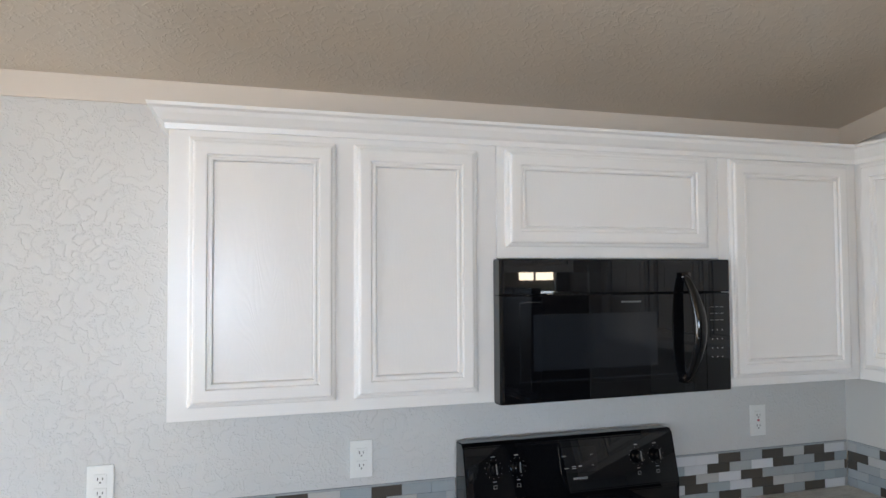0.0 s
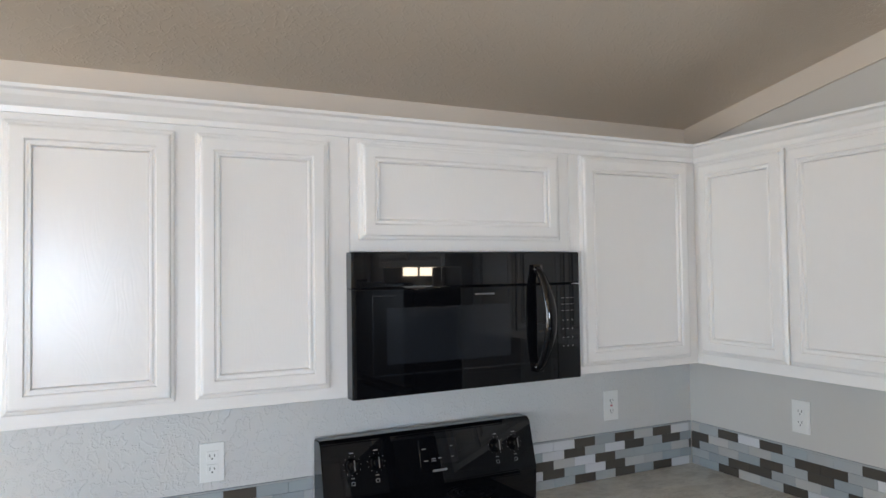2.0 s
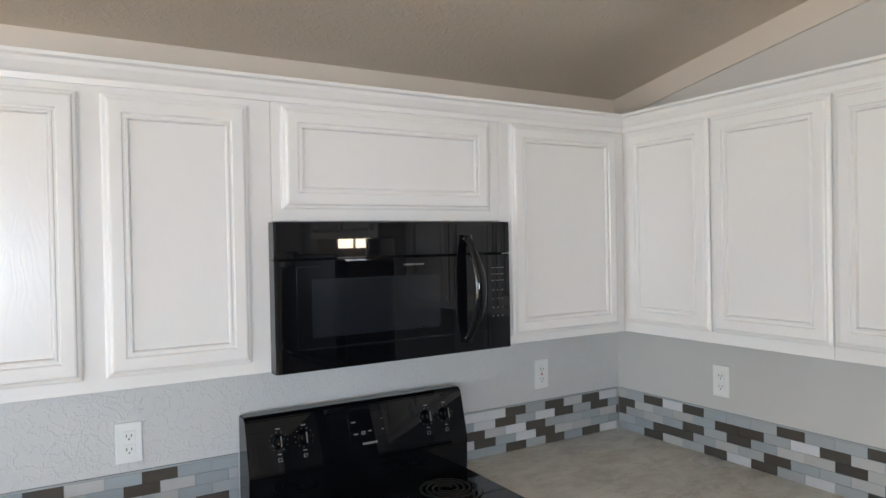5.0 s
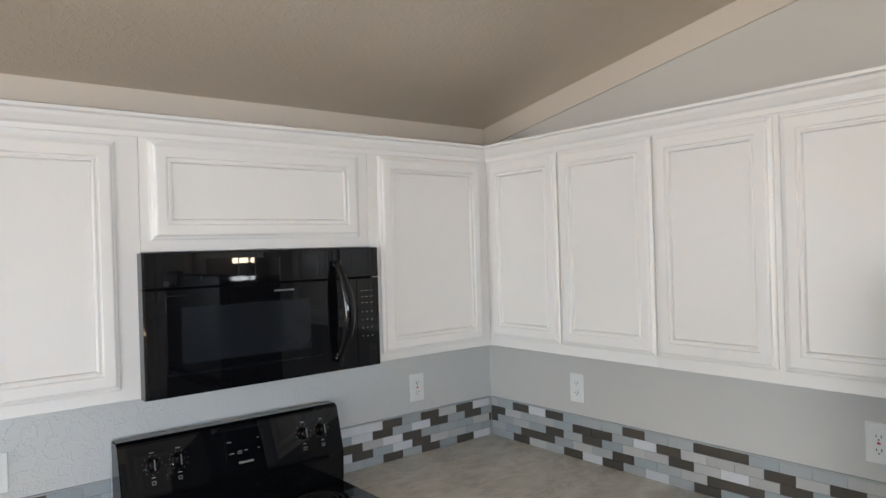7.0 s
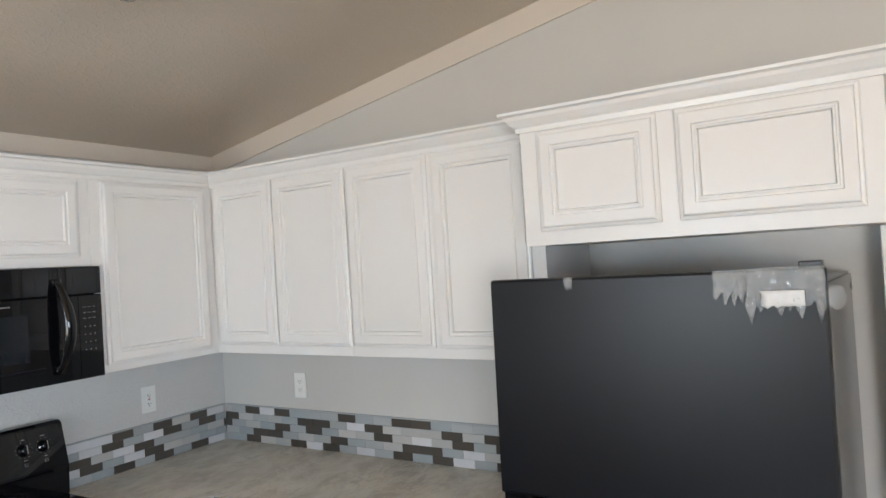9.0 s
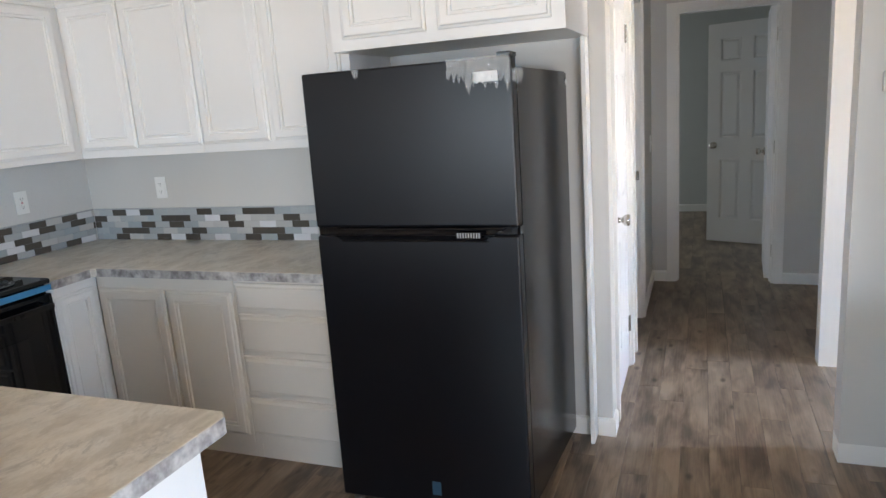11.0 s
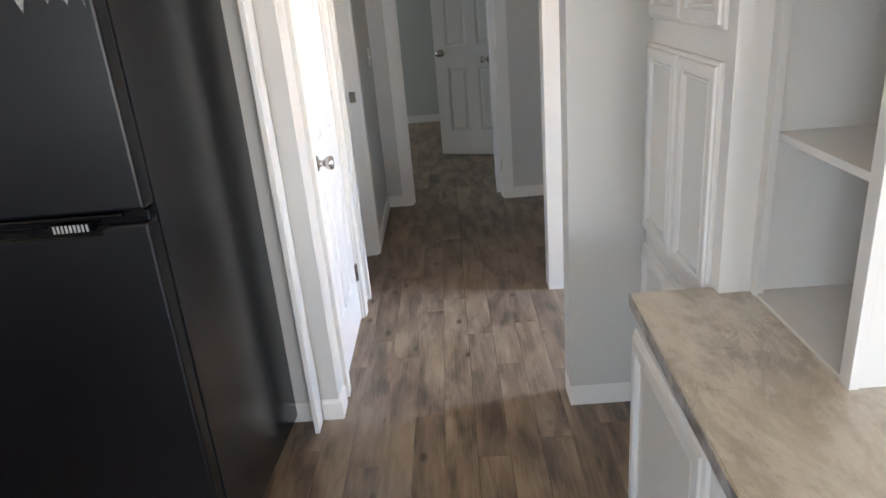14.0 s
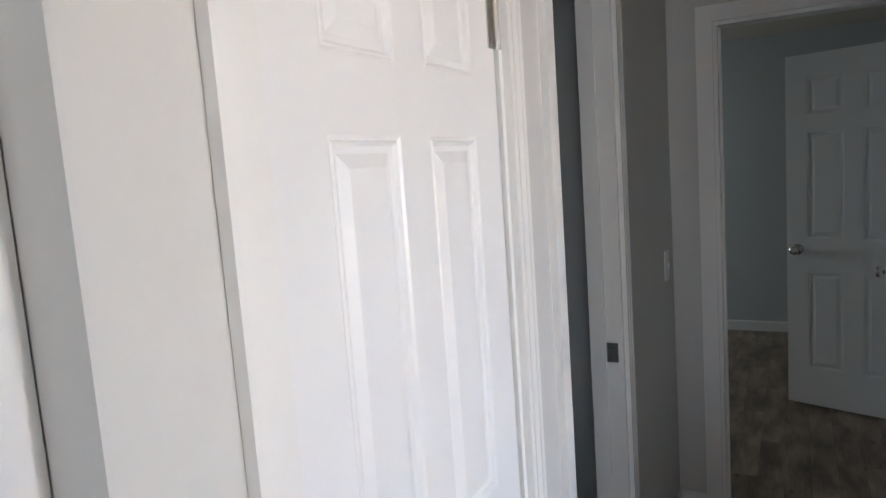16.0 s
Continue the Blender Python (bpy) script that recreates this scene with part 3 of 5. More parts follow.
baseboard("baseboard_dining", [(-0.01, NORTH - 0.0005), (WEST, NORTH - 0.0005)][::-1][::-1])

bm = bmesh.new()
box(bm, WEST, EAST, NORTH - 0.012, NORTH - 0.0005, 2.232, 2.304)
setting("trim_north", bm, BATTEN, "cream batten along the top of the wall")
bm = bmesh.new()
for y0, y1 in ((NORTH - 0.012, RIDGE_Y), ):
    pr = [(y0, ceil_z(y0) - 0.088), (y1, ceil_z(y1) - 0.088), (y1, ceil_z(y1)), (y0, ceil_z(y0))]
    a = [bm.verts.new((EAST - 0.012, y, z)) for y, z in pr]
    b = [bm.verts.new((EAST - 0.0005, y, z)) for y, z in pr]
    for i in range(4):
        j = (i + 1) % 4
        bm.faces.new((a[i], a[j], b[j], b[i]))
    bm.faces.new(a[::-1])
    bm.faces.new(b)
setting("trim_east", bm, BATTEN, "cream batten along the sloping ceiling")
setting("trim_hall", boxes((BACKROOM_X - 0.012, BACKROOM_X, -3.1, -0.7, HALL_TOP - 0.05, HALL_TOP), (2.58, BACKROOM_X - 0.014, -0.717, -0.7055, HALL_TOP - 0.05, HALL_TOP)), TRIM, "white batten under the hall ceiling")
setting("trim_fridge_panel", boxes((2.394, 2.4885, -0.637, -0.619, 0, 1.741), bevel=0.002), TRIM, "white board closing the fridge niche")


def casing(name, axis, plane, sign, a0, a1, top, width=CASING, sides=(True, True)):
    """Moulded casing round an opening: two uprights and a head, in pieces that butt."""
    bm = bmesh.new()

    def bar(p0, p1, z0, z1, flip, upright):
        # a stepped board, thicker at the outer edge
        cuts = [0, 0.3, 0.72, 1.0]
        deep = [0.0135, 0.015, 0.016]
        for k in range(3):
            c0, c1 = cuts[k], cuts[k + 1]
            d = deep[k]
            if upright:
                q0, q1 = (p0 + (p1 - p0) * c0, p0 + (p1 - p0) * c1) if not flip else (p1 - (p1 - p0) * c1, p1 - (p1 - p0) * c0)
                r0, r1 = z0, z1
            else:
                q0, q1 = p0, p1
                r0, r1 = z0 + (z1 - z0) * c0, z0 + (z1 - z0) * c1
            lo, hi = plane, plane + sign * d
            if axis == "y":
                box(bm, q0, q1, lo, hi, r0, r1)
            else:
                box(bm, lo, hi, q0, q1, r0, r1)
    if sides[0]:
        bar(a0 - width, a0, 0, top, True, True)
    if sides[1]:
        bar(a1, a1 + width, 0, top, False, True)
    bar(a0 - (width if sides[0] else 0), a1 + (width if sides[1] else 0), top, top + width, False, False)
    return setting(name, bm, TRIM, "white moulded door casing")


def jamb(name, axis, a0, a1, lo, hi, top):
    t = 0.016
    bm = bmesh.new()
    for p, q, r, s in ((a0, a0 + t, 0, top), (a1 - t, a1, 0, top), (a0 + t, a1 - t, top - t, top)):
        box(bm, p, q, lo, hi, r, s) if axis == "y" else box(bm, lo, hi, p, q, r, s)
    mid = (lo + hi) / 2
    for p, q, r, s in ((a0 + t, a0 + t + 0.01, 0, top - t), (a1 - t - 0.01, a1 - t, 0, top - t)):
        box(bm, p, q, mid, mid + 0.03, r, s) if axis == "y" else box(bm, mid, mid + 0.03, p, q, r, s)
    return setting(name, bm, TRIM, "white door jamb")


casing("trim_closet_door", "y", -0.705, -1, 2.690, 3.336, 2.05)
jamb("trim_closet_jamb", "y", 2.690, 3.336, -0.7045, -0.6055, 2.05)
casing("trim_side_door", "y", -0.705, -1, 3.60, 4.185, 2.05)
jamb("trim_side_jamb", "y", 3.60, 4.185, -0.7045, -0.6055, 2.05)
casing("trim_back_door", "x", BACKROOM_X, -1, -1.584, -0.880, 2.05)
jamb("trim_back_jamb", "x", -1.584, -0.880, BACKROOM_X + 0.0005, BACKROOM_X + 0.0995, 2.05)


# ---- doors ----
def six_panel_leaf(name, label, hinge, width, height, angle, hinge_y=-0.004, z0=0.012, thick=0.035, hinges=(0.23, 1.0, 1.80)):
    """A moulded six-panel leaf. It hangs at hinge and runs along its own +x; its fronts look along -y and +y."""
    root = thing(name, (hinge[0], hinge[1], 0), label, "door")
    bm = bmesh.new()
    w, h = width, height
    margins = (0.105 * w / 0.65, 0.09 * w / 0.65)
    cols = [(margins[0], (w - margins[1]) / 2), ((w + margins[1]) / 2, w - margins[0])]
    rows = [(0.22, 0.80), (0.99, 1.60), (1.695, 1.90)]
    rows = [(a * h / 2.03, b * h / 2.03) for a, b in rows]
    xs = [0] + [c for p in cols for c in p] + [w]
    zs = [0] + [r for p in rows for r in p] + [h]
    for side, s in ((0.0, -1), (thick, 1)):
        for i in range(len(xs) - 1):
            for j in range(len(zs) - 1):
                x0, x1, r0, r1 = xs[i], xs[i + 1], zs[j], zs[j + 1]
                if i % 2 == 1 and j % 2 == 1:
                    loops = []
                    for inset, dz in ((0, 0), (0.006, -0.003), (0.009, -0.0005), (0.013, -0.007), (0.022, -0.007), (0.040, -0.001), (0.042, -0.001)):
                        y = side + s * dz
                        loops.append([bm.verts.new((px, y, z0 + pz)) for px, pz in ((x0 + inset, r0 + inset), (x1 - inset, r0 + inset), (x1 - inset, r1 - inset), (x0 + inset, r1 - inset))])
                    for a, b in zip(loops, loops[1:]):
                        for k in range(4):
                            bm.faces.new((a[k], a[(k + 1) % 4], b[(k + 1) % 4], b[k]))
                    bm.faces.new(loops[-1])
                else:
                    bm.faces.new([bm.verts.new((px, side, z0 + pz)) for px, pz in ((x0, r0), (x1, r0), (x1, r1), (x0, r1))])
    for e in (((0, 0), (0, thick), (0, thick), (0, 0)), ):
        for x in (0, w):
            bm.faces.new([bm.verts.new(p) for p in ((x, 0, z0), (x, thick, z0), (x, thick, z0 + h), (x, 0, z0 + h))])
        for z in (z0, z0 + h):
            bm.faces.new([bm.verts.new(p) for p in ((0, 0, z), (w, 0, z), (w, thick, z), (0, thick, z))])
    bmesh.ops.remove_doubles(bm, verts=bm.verts, dist=0.0001)
    me = finish("leaf", bm, DOORWHITE)
    leaf = new("leaf", me)
    leaf.parent = root
    for s, y in ((-1, 0.0), (1, thick)):
        kb = bmesh.new()
        prof = [(0.033, 0), (0.033, s * 0.004), (0.026, s * 0.010), (0.013, s * 0.013), (0.011, s * 0.030), (0.019, s * 0.036), (0.026, s * 0.046), (0.027, s * 0.058), (0.023, s * 0.066), (0.008, s * 0.068)]
        lathe(kb, prof, (w - 0.06, y, 0.938), "y")
        k = new("door_knob", finish("door_knob", kb, CHROME, True))
        k.parent = root
        tagged(k, label="satin nickel door knob")
    for z in hinges:
        hb = bmesh.new()
        lathe(hb, [(0.006, -0.045), (0.006, 0.045)], (-0.004, hinge_y, z), "z", 10)
        box(hb, -0.002, 0.026, *((-0.003, -0.0005) if hinge_y < 0 else (thick + 0.0005, thick + 0.003)), z - 0.044, z + 0.044)
        k = new("hinge", finish("hinge", hb, CHROME))
        k.parent = root
    root.rotation_euler = (0, 0, radians(angle))
    return root


six_panel_leaf("closet_door", "closed white six-panel closet door with a nickel knob", (3.316, -0.662), 0.602, 2.02, 180, 0.041, hinges=(0.255, 1.80))
six_panel_leaf("back_room_door", "white six-panel door standing open, its edge towards the hall", (5.240, -1.562), 0.66, 2.02, -3)
six_panel_leaf("inner_door", "white six-panel door standing half open in the dim room", (6.415, -1.79), 0.705, 2.03, 69)

for z in (0.25, 1.03, 1.83):
    c = thing("hinge_plate", (5.2, -1.567, z), "bright nickel hinge leaf on the white jamb", "hinge", "hinge leaves on the jamb")
    part("plate", boxes((5.150, 5.232, -1.5678, -1.5645, z - 0.045, z + 0.045)), CHROME, c)
film = thing("hanging_cord", (5.90, -1.60, 0.5), "tangle of white cord hanging from the door knob", "cord")
for q in range(3):
    cu_pts = [(5.853 + 0.012 * math.sin(q * 2 + k * 0.8), -1.655 + 0.03 + 0.018 * math.sin(k * 0.9 + q * 2.1), 0.93 - k * 0.045) for k in range(10)]
    bm = bmesh.new()
    prev = None
    for x, y, z in cu_pts:
        ring = [bm.verts.new((x + 0.003 * math.cos(a), y + 0.003 * math.sin(a), z)) for a in [2 * math.pi * k / 5 for k in range(5)]]
        if prev:
            for k in range(5):
                bm.faces.new((prev[k], prev[(k + 1) % 5], ring[(k + 1) % 5], ring[k]))
        prev = ring
    part("cord", bm, PLASTIC, film, smooth=True)
# strike plate in the side door's jamb
strike = thing("strike_plate", (4.169, -0.66, 0.97), "small nickel strike plate on the white jamb", "strike plate")
part("plate", boxes((4.1665, 4.169, -0.690, -0.650, 0.94, 1.0), (4.163, 4.1665, -0.680, -0.660, 0.955, 0.985)), CHROME, strike)


# ---- cabinets ----
CROWN = [(0, -0.058), (0.008, -0.058), (0.010, -0.044), (0.018, -0.038), (0.030, -0.022), (0.034, -0.012), (0.046, -0.008), (0.048, 0.0), (0, 0.0)]
UP0, CROWNTOP = 1.379, 2.151
NF, EF = 1.82, 2.172


def cab_body(parent, x0, x1, y0, y1, z0, z1, material=None):
    return part("body", boxes((x0, x1, y0, y1, z0, z1), bevel=0.0015), material or CABINET, parent)


WHITE_UP = "white painted wall cabinet with beaded panel doors"
c = thing("wall_cabinet", (0.45, 2.0, UP0), WHITE_UP + ", over the bare counter", "cabinet")
cab_body(c, 0.028, 0.884, NF, NORTH - 0.001, UP0, CROWNTOP - 0.004)
panel_door("door", c, "y", -1, 0.075, 0.435, 1.411, 2.076, NF)
panel_door("door", c, "y", -1, 0.483, 0.823, 1.411, 2.076, NF)
c = thing("wall_cabinet", (1.25, 2.0, 1.79), "short white wall cabinet with one wide door above the microwave", "cabinet")
cab_body(c, 0.885, 1.622, NF, NORTH - 0.001, 1.777, CROWNTOP - 0.004)
panel_door("door", c, "y", -1, 0.910, 1.579, 1.810, 2.084, NF)
c = thing("wall_cabinet", (1.9, 2.0, UP0), "white wall cabinet with one panel door beside the microwave", "cabinet")
cab_body(c, 1.623, EAST - 0.001, NF, NORTH - 0.001, UP0, CROWNTOP - 0.004)
panel_door("door", c, "y", -1, 1.663, 2.131, 1.405, 2.090, NF)
c = thing("wall_cabinet", (2.33, 1.45, UP0), WHITE_UP + ", in the corner", "cabinet")
cab_body(c, EF, EAST - 0.001, 1.068, NF - 0.001, UP0, CROWNTOP - 0.004)
panel_door("door", c, "x", -1, 1.448, 1.792, 1.416, 2.087, EF)
panel_door("door", c, "x", -1, 1.066, 1.440, 1.416, 2.087, EF)
c = thing("wall_cabinet", (2.33, 0.65, UP0), WHITE_UP + ", beside the fridge niche", "cabinet")
cab_body(c, EF, EAST - 0.001, 0.259, 1.067, UP0, CROWNTOP - 0.004)
panel_door("door", c, "x", -1, 0.698, 1.058, 1.416, 2.087, EF)
panel_door("door", c, "x", -1, 0.318, 0.678, 1.416, 2.087, EF)
FCX, FCY = 2.0, 0.258
c = thing("fridge_cabinet", (2.24, -0.18, 1.73), "deep white cabinet with two panel doors above the fridge", "cabinet")
cab_body(c, FCX, EAST - 0.001, -0.637, FCY, 1.742, CROWNTOP - 0.025)
panel_door("door", c, "x", -1, -0.134, 0.206, 1.782, 2.068, FCX)
panel_door("door", c, "x", -1, -0.590, -0.180, 1.782, 2.068, FCX)
part("side_panel", boxes((2.10, EAST - 0.001, FCY - 0.0165, FCY, 0.905, 1.741), bevel=0.001), CABINET, c)
crown = thing("crown_moulding", (2.0, 0.0, CROWNTOP), "white crown moulding along the tops of the wall cabinets", "moulding")
bm = bmesh.new()
sweep(bm, [(p[0], p[1], CROWNTOP) for p in [(0.0275, NORTH - 0.002), (0.0275, NF - 0.0005), (EF - 0.0005, NF - 0.0005), (EF - 0.0005, FCY + 0.05)][::-1]], CROWN)
part("crown_run", bm, CABINET, crown)
bm = bmesh.new()
sweep(bm, [(p[0], p[1], CROWNTOP - 0.021) for p in [(EF + 0.04, FCY + 0.0005), (FCX - 0.0005, FCY + 0.0005), (FCX - 0.0005, -0.6375), (EAST - 0.002, -0.6375)][::-1]], CROWN)
part("crown_run", bm, CABINET, crown)

# base cabinets
CT0, CT1 = 0.862, 0.900
BF, NBF = 1.895, 1.565
c = thing("base_cabinet", (2.2, 1.2, 0), "white base cabinet with two panel doors under the corner worktop", "cabinet")
part("body", boxes((BF, EAST - 0.02, 0.792, 1.565, 0.10, CT0 - 0.001), bevel=0.001), SHADED_CREAM, c)
part("toe_kick", boxes((BF + 0.05, EAST - 0.02, 0.792, 1.565, 0, 0.099)), SHADED_CREAM, c)
panel_door("door", c, "x", -1, 1.166, 1.548, 0.140, 0.800, BF, material=SHADED_CREAM)
panel_door("door", c, "x", -1, 0.806, 1.152, 0.140, 0.800, BF, material=SHADED_CREAM)
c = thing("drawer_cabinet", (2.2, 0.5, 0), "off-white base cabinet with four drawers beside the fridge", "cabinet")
part("body", boxes((BF, EAST - 0.02, 0.262, 0.790, 0.10, CT0 - 0.001), bevel=0.001), SHADED_CREAM, c)
part("toe_kick", boxes((BF + 0.05, EAST - 0.02, 0.262, 0.790, 0, 0.099)), SHADED_CREAM, c)
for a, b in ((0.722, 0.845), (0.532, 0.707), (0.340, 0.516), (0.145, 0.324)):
    drawer_front(c, "x", -1, 0.300, 0.782, a, b, BF, material=SHADED_CREAM)
c = thing("base_cabinet", (1.77, 1.9, 0), "narrow white base cabinet between the range and the corner", "cabinet")
part("body", boxes((1.642, BF - 0.001, NBF, NORTH - 0.002, 0.10, CT0 - 0.001), bevel=0.001), CABINET, c)
part("toe_kick", boxes((1.642, BF - 0.001, NBF + 0.05, NORTH - 0.002, 0, 0.099)), CABINET, c)
panel_door("door", c, "y", -1, 1.665, 1.862, 0.140, 0.815, NBF, material=CABINET, frame_w=0.045)
c = thing("base_cabinet", (0.76, 1.9, 0), "white base cabinet with a narrow door beside the range", "cabinet")
part("body", boxes((0.657, 0.868, NBF, NORTH - 0.002, 0.10, CT0 - 0.001), bevel=0.001), CABINET, c)
part("toe_kick", boxes((0.68, 0.868, NBF + 0.05, NORTH - 0.002, 0, 0.099)), CABINET, c)
panel_door("door", c, "y", -1, 0.690, 0.850, 0.140, 0.815, NBF, material=CABINET, frame_w=0.045)

# peninsula
PX0, PX1, PY0 = 0.1145, 0.655, -0.07
c = thing("peninsula_cabinet", (0.35, 0.7, 0), "white peninsula cabinet with a plain smooth end panel", "cabinet")
part("body", boxes((PX0, PX1, PY0, NORTH - 0.002, 0.10, CT0 - 0.001), bevel=0.001), CABINET, c)
part("toe_kick", boxes((PX0, PX1 - 0.025, PY0 + 0.001, NORTH - 0.002, 0, 0.099)), CABINET, c)
for k in range(3):
    panel_door("door", c, "x", 1, PY0 + 0.04 + k * 0.50, PY0 + 0.50 + k * 0.50, 0.14, 0.80, PX1)
c = thing("peninsula_wall", (0.04, 1.0, 0), "low textured half wall behind the peninsula", "half wall")
part("body", boxes((0.0, 0.114, -0.095, NORTH - 0.001, 0, 1.032), bevel=0.003), WALL, c)
c = thing("bar_top", (0.0, 1.0, 1.033), "marbled laminate bar top on the half wall", "worktop")
part("edge_band", boxes((-0.219, 0.134, -0.2075, -0.2053, 1.034, 1.0685)), EDGE_BAND, c, "pale veined laminate edge")
part("top", boxes((-0.22, 0.135, -0.205, NORTH - 0.001, 1.033, 1.070), bevel=0.003), LAMINATE, c)

# worktops
c = thing("worktop", (2.2, 1.2, CT0), "grey beige marbled laminate worktop in the corner", "worktop")
bm = bmesh.new()
slab(bm, [(1.642, NORTH - 0.001), (1.642, 1.533), (1.842, 1.533), (1.862, 1.513), (1.862, 0.262), (EAST - 0.001, 0.262), (EAST - 0.001, NORTH - 0.001)], CT0, CT1)
part("top", bm, LAMINATE, c)
part("edge_band", boxes((1.8595, 1.8617, 0.263, 1.512, CT0, CT1 - 0.0015)), EDGE_BAND, c, "pale veined laminate edge")
part("edge_band", boxes((1.643, 1.840, 1.5305, 1.5327, CT0, CT1 - 0.0015)), EDGE_BAND, c, "pale veined laminate edge")
c = thing("worktop", (0.4, 0.9, CT0), "grey beige marbled laminate worktop on the peninsula", "worktop")
bm = bmesh.new()
slab(bm, [(0.869, NORTH - 0.001), (0.869, 1.533), (0.75, 1.533), (0.722, 1.505), (0.722, -0.085), (0.700, -0.107), (0.1145, -0.107), (0.1145, NORTH - 0.001)], CT0, CT1)
part("top", bm, LAMINATE, c)

part("edge_band", boxes((0.1155, 0.700, -0.1095, -0.1072, CT0, CT1 - 0.0015)), EDGE_BAND, c, "pale veined laminate edge")
bm = bmesh.new()
slab(bm, [(0.7222, -0.085), (0.7002, -0.1072), (0.7012, -0.1088), (0.7244, -0.0856)], CT0, CT1 - 0.0015)
part("edge_band", bm, EDGE_BAND, c, "pale veined laminate edge")
part("edge_band", boxes((0.7223, 0.7245, -0.084, 1.500, CT0, CT1 - 0.0015)), EDGE_BAND, c, "pale veined laminate edge")

# ---- desk ----
DZ0, DZ1, DY, DR = 0.715, 0.750, -1.662, -1.640
c = thing("writing_worktop", (0.9, -1.95, DZ0), "grey beige marbled laminate desk top", "worktop")
bm = bmesh.new()
slab(bm, [(0.065, -1.584), (0.065, -2.2995), (1.866, -2.2995), (1.866, -1.644)], DZ0, DZ1)
bmesh.ops.bevel(bm, geom=list(bm.edges), offset=0.003, segments=2, affect="EDGES")
part("top", bm, LAMINATE, c)
part("edge_band", boxes((0.0625, 0.0647, -2.2990, -1.587, DZ0, DZ1 - 0.002)), EDGE_BAND, c, "grey veined laminate edge")
# the band's darker grey puts the front edge's shade into its colour
bm = bmesh.new()
slab(bm, [(0.065, -1.5836), (1.866, -1.6436), (1.866, -1.6412), (0.065, -1.5812)], DZ0, DZ1 - 0.002)
part("edge_band", bm, EDGE_BAND, c, "grey veined laminate edge")
for tx, ty, turn in ((0.352, -1.815, 62), (0.300, -1.862, 50)):
    tag = thing("paper_tag", (tx, ty, DZ1), "small white paper tag lying on the desk top", "paper", "paper tags")
    bm = boxes((-0.020, 0.020, -0.008, 0.008, 0.0006, 0.0012))
    bmesh.ops.transform(bm, matrix=Matrix.Translation((tx, ty, DZ1)) @ Matrix.Rotation(radians(turn), 4, "Z"), verts=bm.verts)
    part("tag", bm, PAPER, tag)
c = thing("desk_cabinet", (1.55, -1.95, 0), "white desk cabinet with one panel door beside the knee space", "cabinet")
part("body", boxes((1.264, 1.80, DY + 0.017, -2.299, 0.09, DZ0 - 0.001), bevel=0.001), CABINET, c)
part("toe_kick", boxes((1.283, 1.80, DY - 0.010, -2.299, 0, 0.089)), CABINET, c)
panel_door("door", c, "y", 1, 1.290, 1.785, 0.100, 0.690, DY + 0.017, material=CABINET)
c = thing("drawer_pedestal", (0.36, -1.95, 0), "white desk pedestal with four drawers", "cabinet")
part("body", boxes((0.080, 0.655, DR, -2.299, 0.022, DZ0 - 0.001), bevel=0.001), CABINET, c)
part("toe_kick", boxes((0.080, 0.655, DR - 0.05, -2.299, 0, 0.021)), CABINET, c)
# these fronts share the cream that has shade in its colour
for a, b in ((0.488, 0.665), (0.336, 0.476), (0.166, 0.324), (0.030, 0.154)):
    drawer_front(c, "y", 1, 0.103, 0.628, a, b, DR, material=SHADED_CREAM)
part("rail", boxes((0.656, 1.263, DY + 0.012, DY - 0.006, 0.665, DZ0 - 0.001)), CABINET, c)

# pantry and hutch
PF = -1.855
c = thing("pantry_cabinet", (2.14, -2.1, 0), "tall white pantry with three pairs of panel doors", "cabinet")
part("body", boxes((1.825, 2.4595, PF, -2.299, 0.0, 2.35), bevel=0.0015), CABINET, c)
for z0, z1 in ((0.10, 0.655), (0.700, 1.312), (1.383, 2.06)):
    panel_door("door", c, "y", 1, 2.163, 2.455, z0, z1, PF, frame_w=0.05)
    panel_door("door", c, "y", 1, 1.878, 2.159, z0, z1, PF, frame_w=0.05)
HX, HF = 1.381, -1.932
c = thing("hutch", (1.6, -2.15, DZ1), "open white hutch with shelves standing on the desk", "shelf")
part("side_panel", boxes((HX, HX + 0.018, HF - 0.0205, -2.299, DZ1, 2.05), bevel=0.001), CABINET, c)
part("side_panel", boxes((1.806, 1.824, HF - 0.0205, -2.299, DZ1, 2.05), bevel=0.001), CABINET, c)
part("back", boxes((HX + 0.0185, 1.8055, -2.29, -2.299, DZ1, 2.05)), CABINET, c)
part("frame", boxes((HX - 0.004, HX + 0.032, HF, HF - 0.02, DZ1, 2.05), (1.788, 1.824, HF, HF - 0.02, DZ1, 2.05), (HX + 0.0325, 1.7875, HF, HF - 0.02, 1.97, 2.05), bevel=0.001), CABINET, c)
for z in (1.140, 1.53, 2.032):
    part("shelf", boxes((HX + 0.0185, 1.8055, -1.955, -2.289, z, z + 0.018), bevel=0.001), CABINET, c)
part("shelf", boxes((HX + 0.0185, 1.8055, -1.935, -2.289, DZ1 + 0.001, DZ1 + 0.010)), CABINET, c)


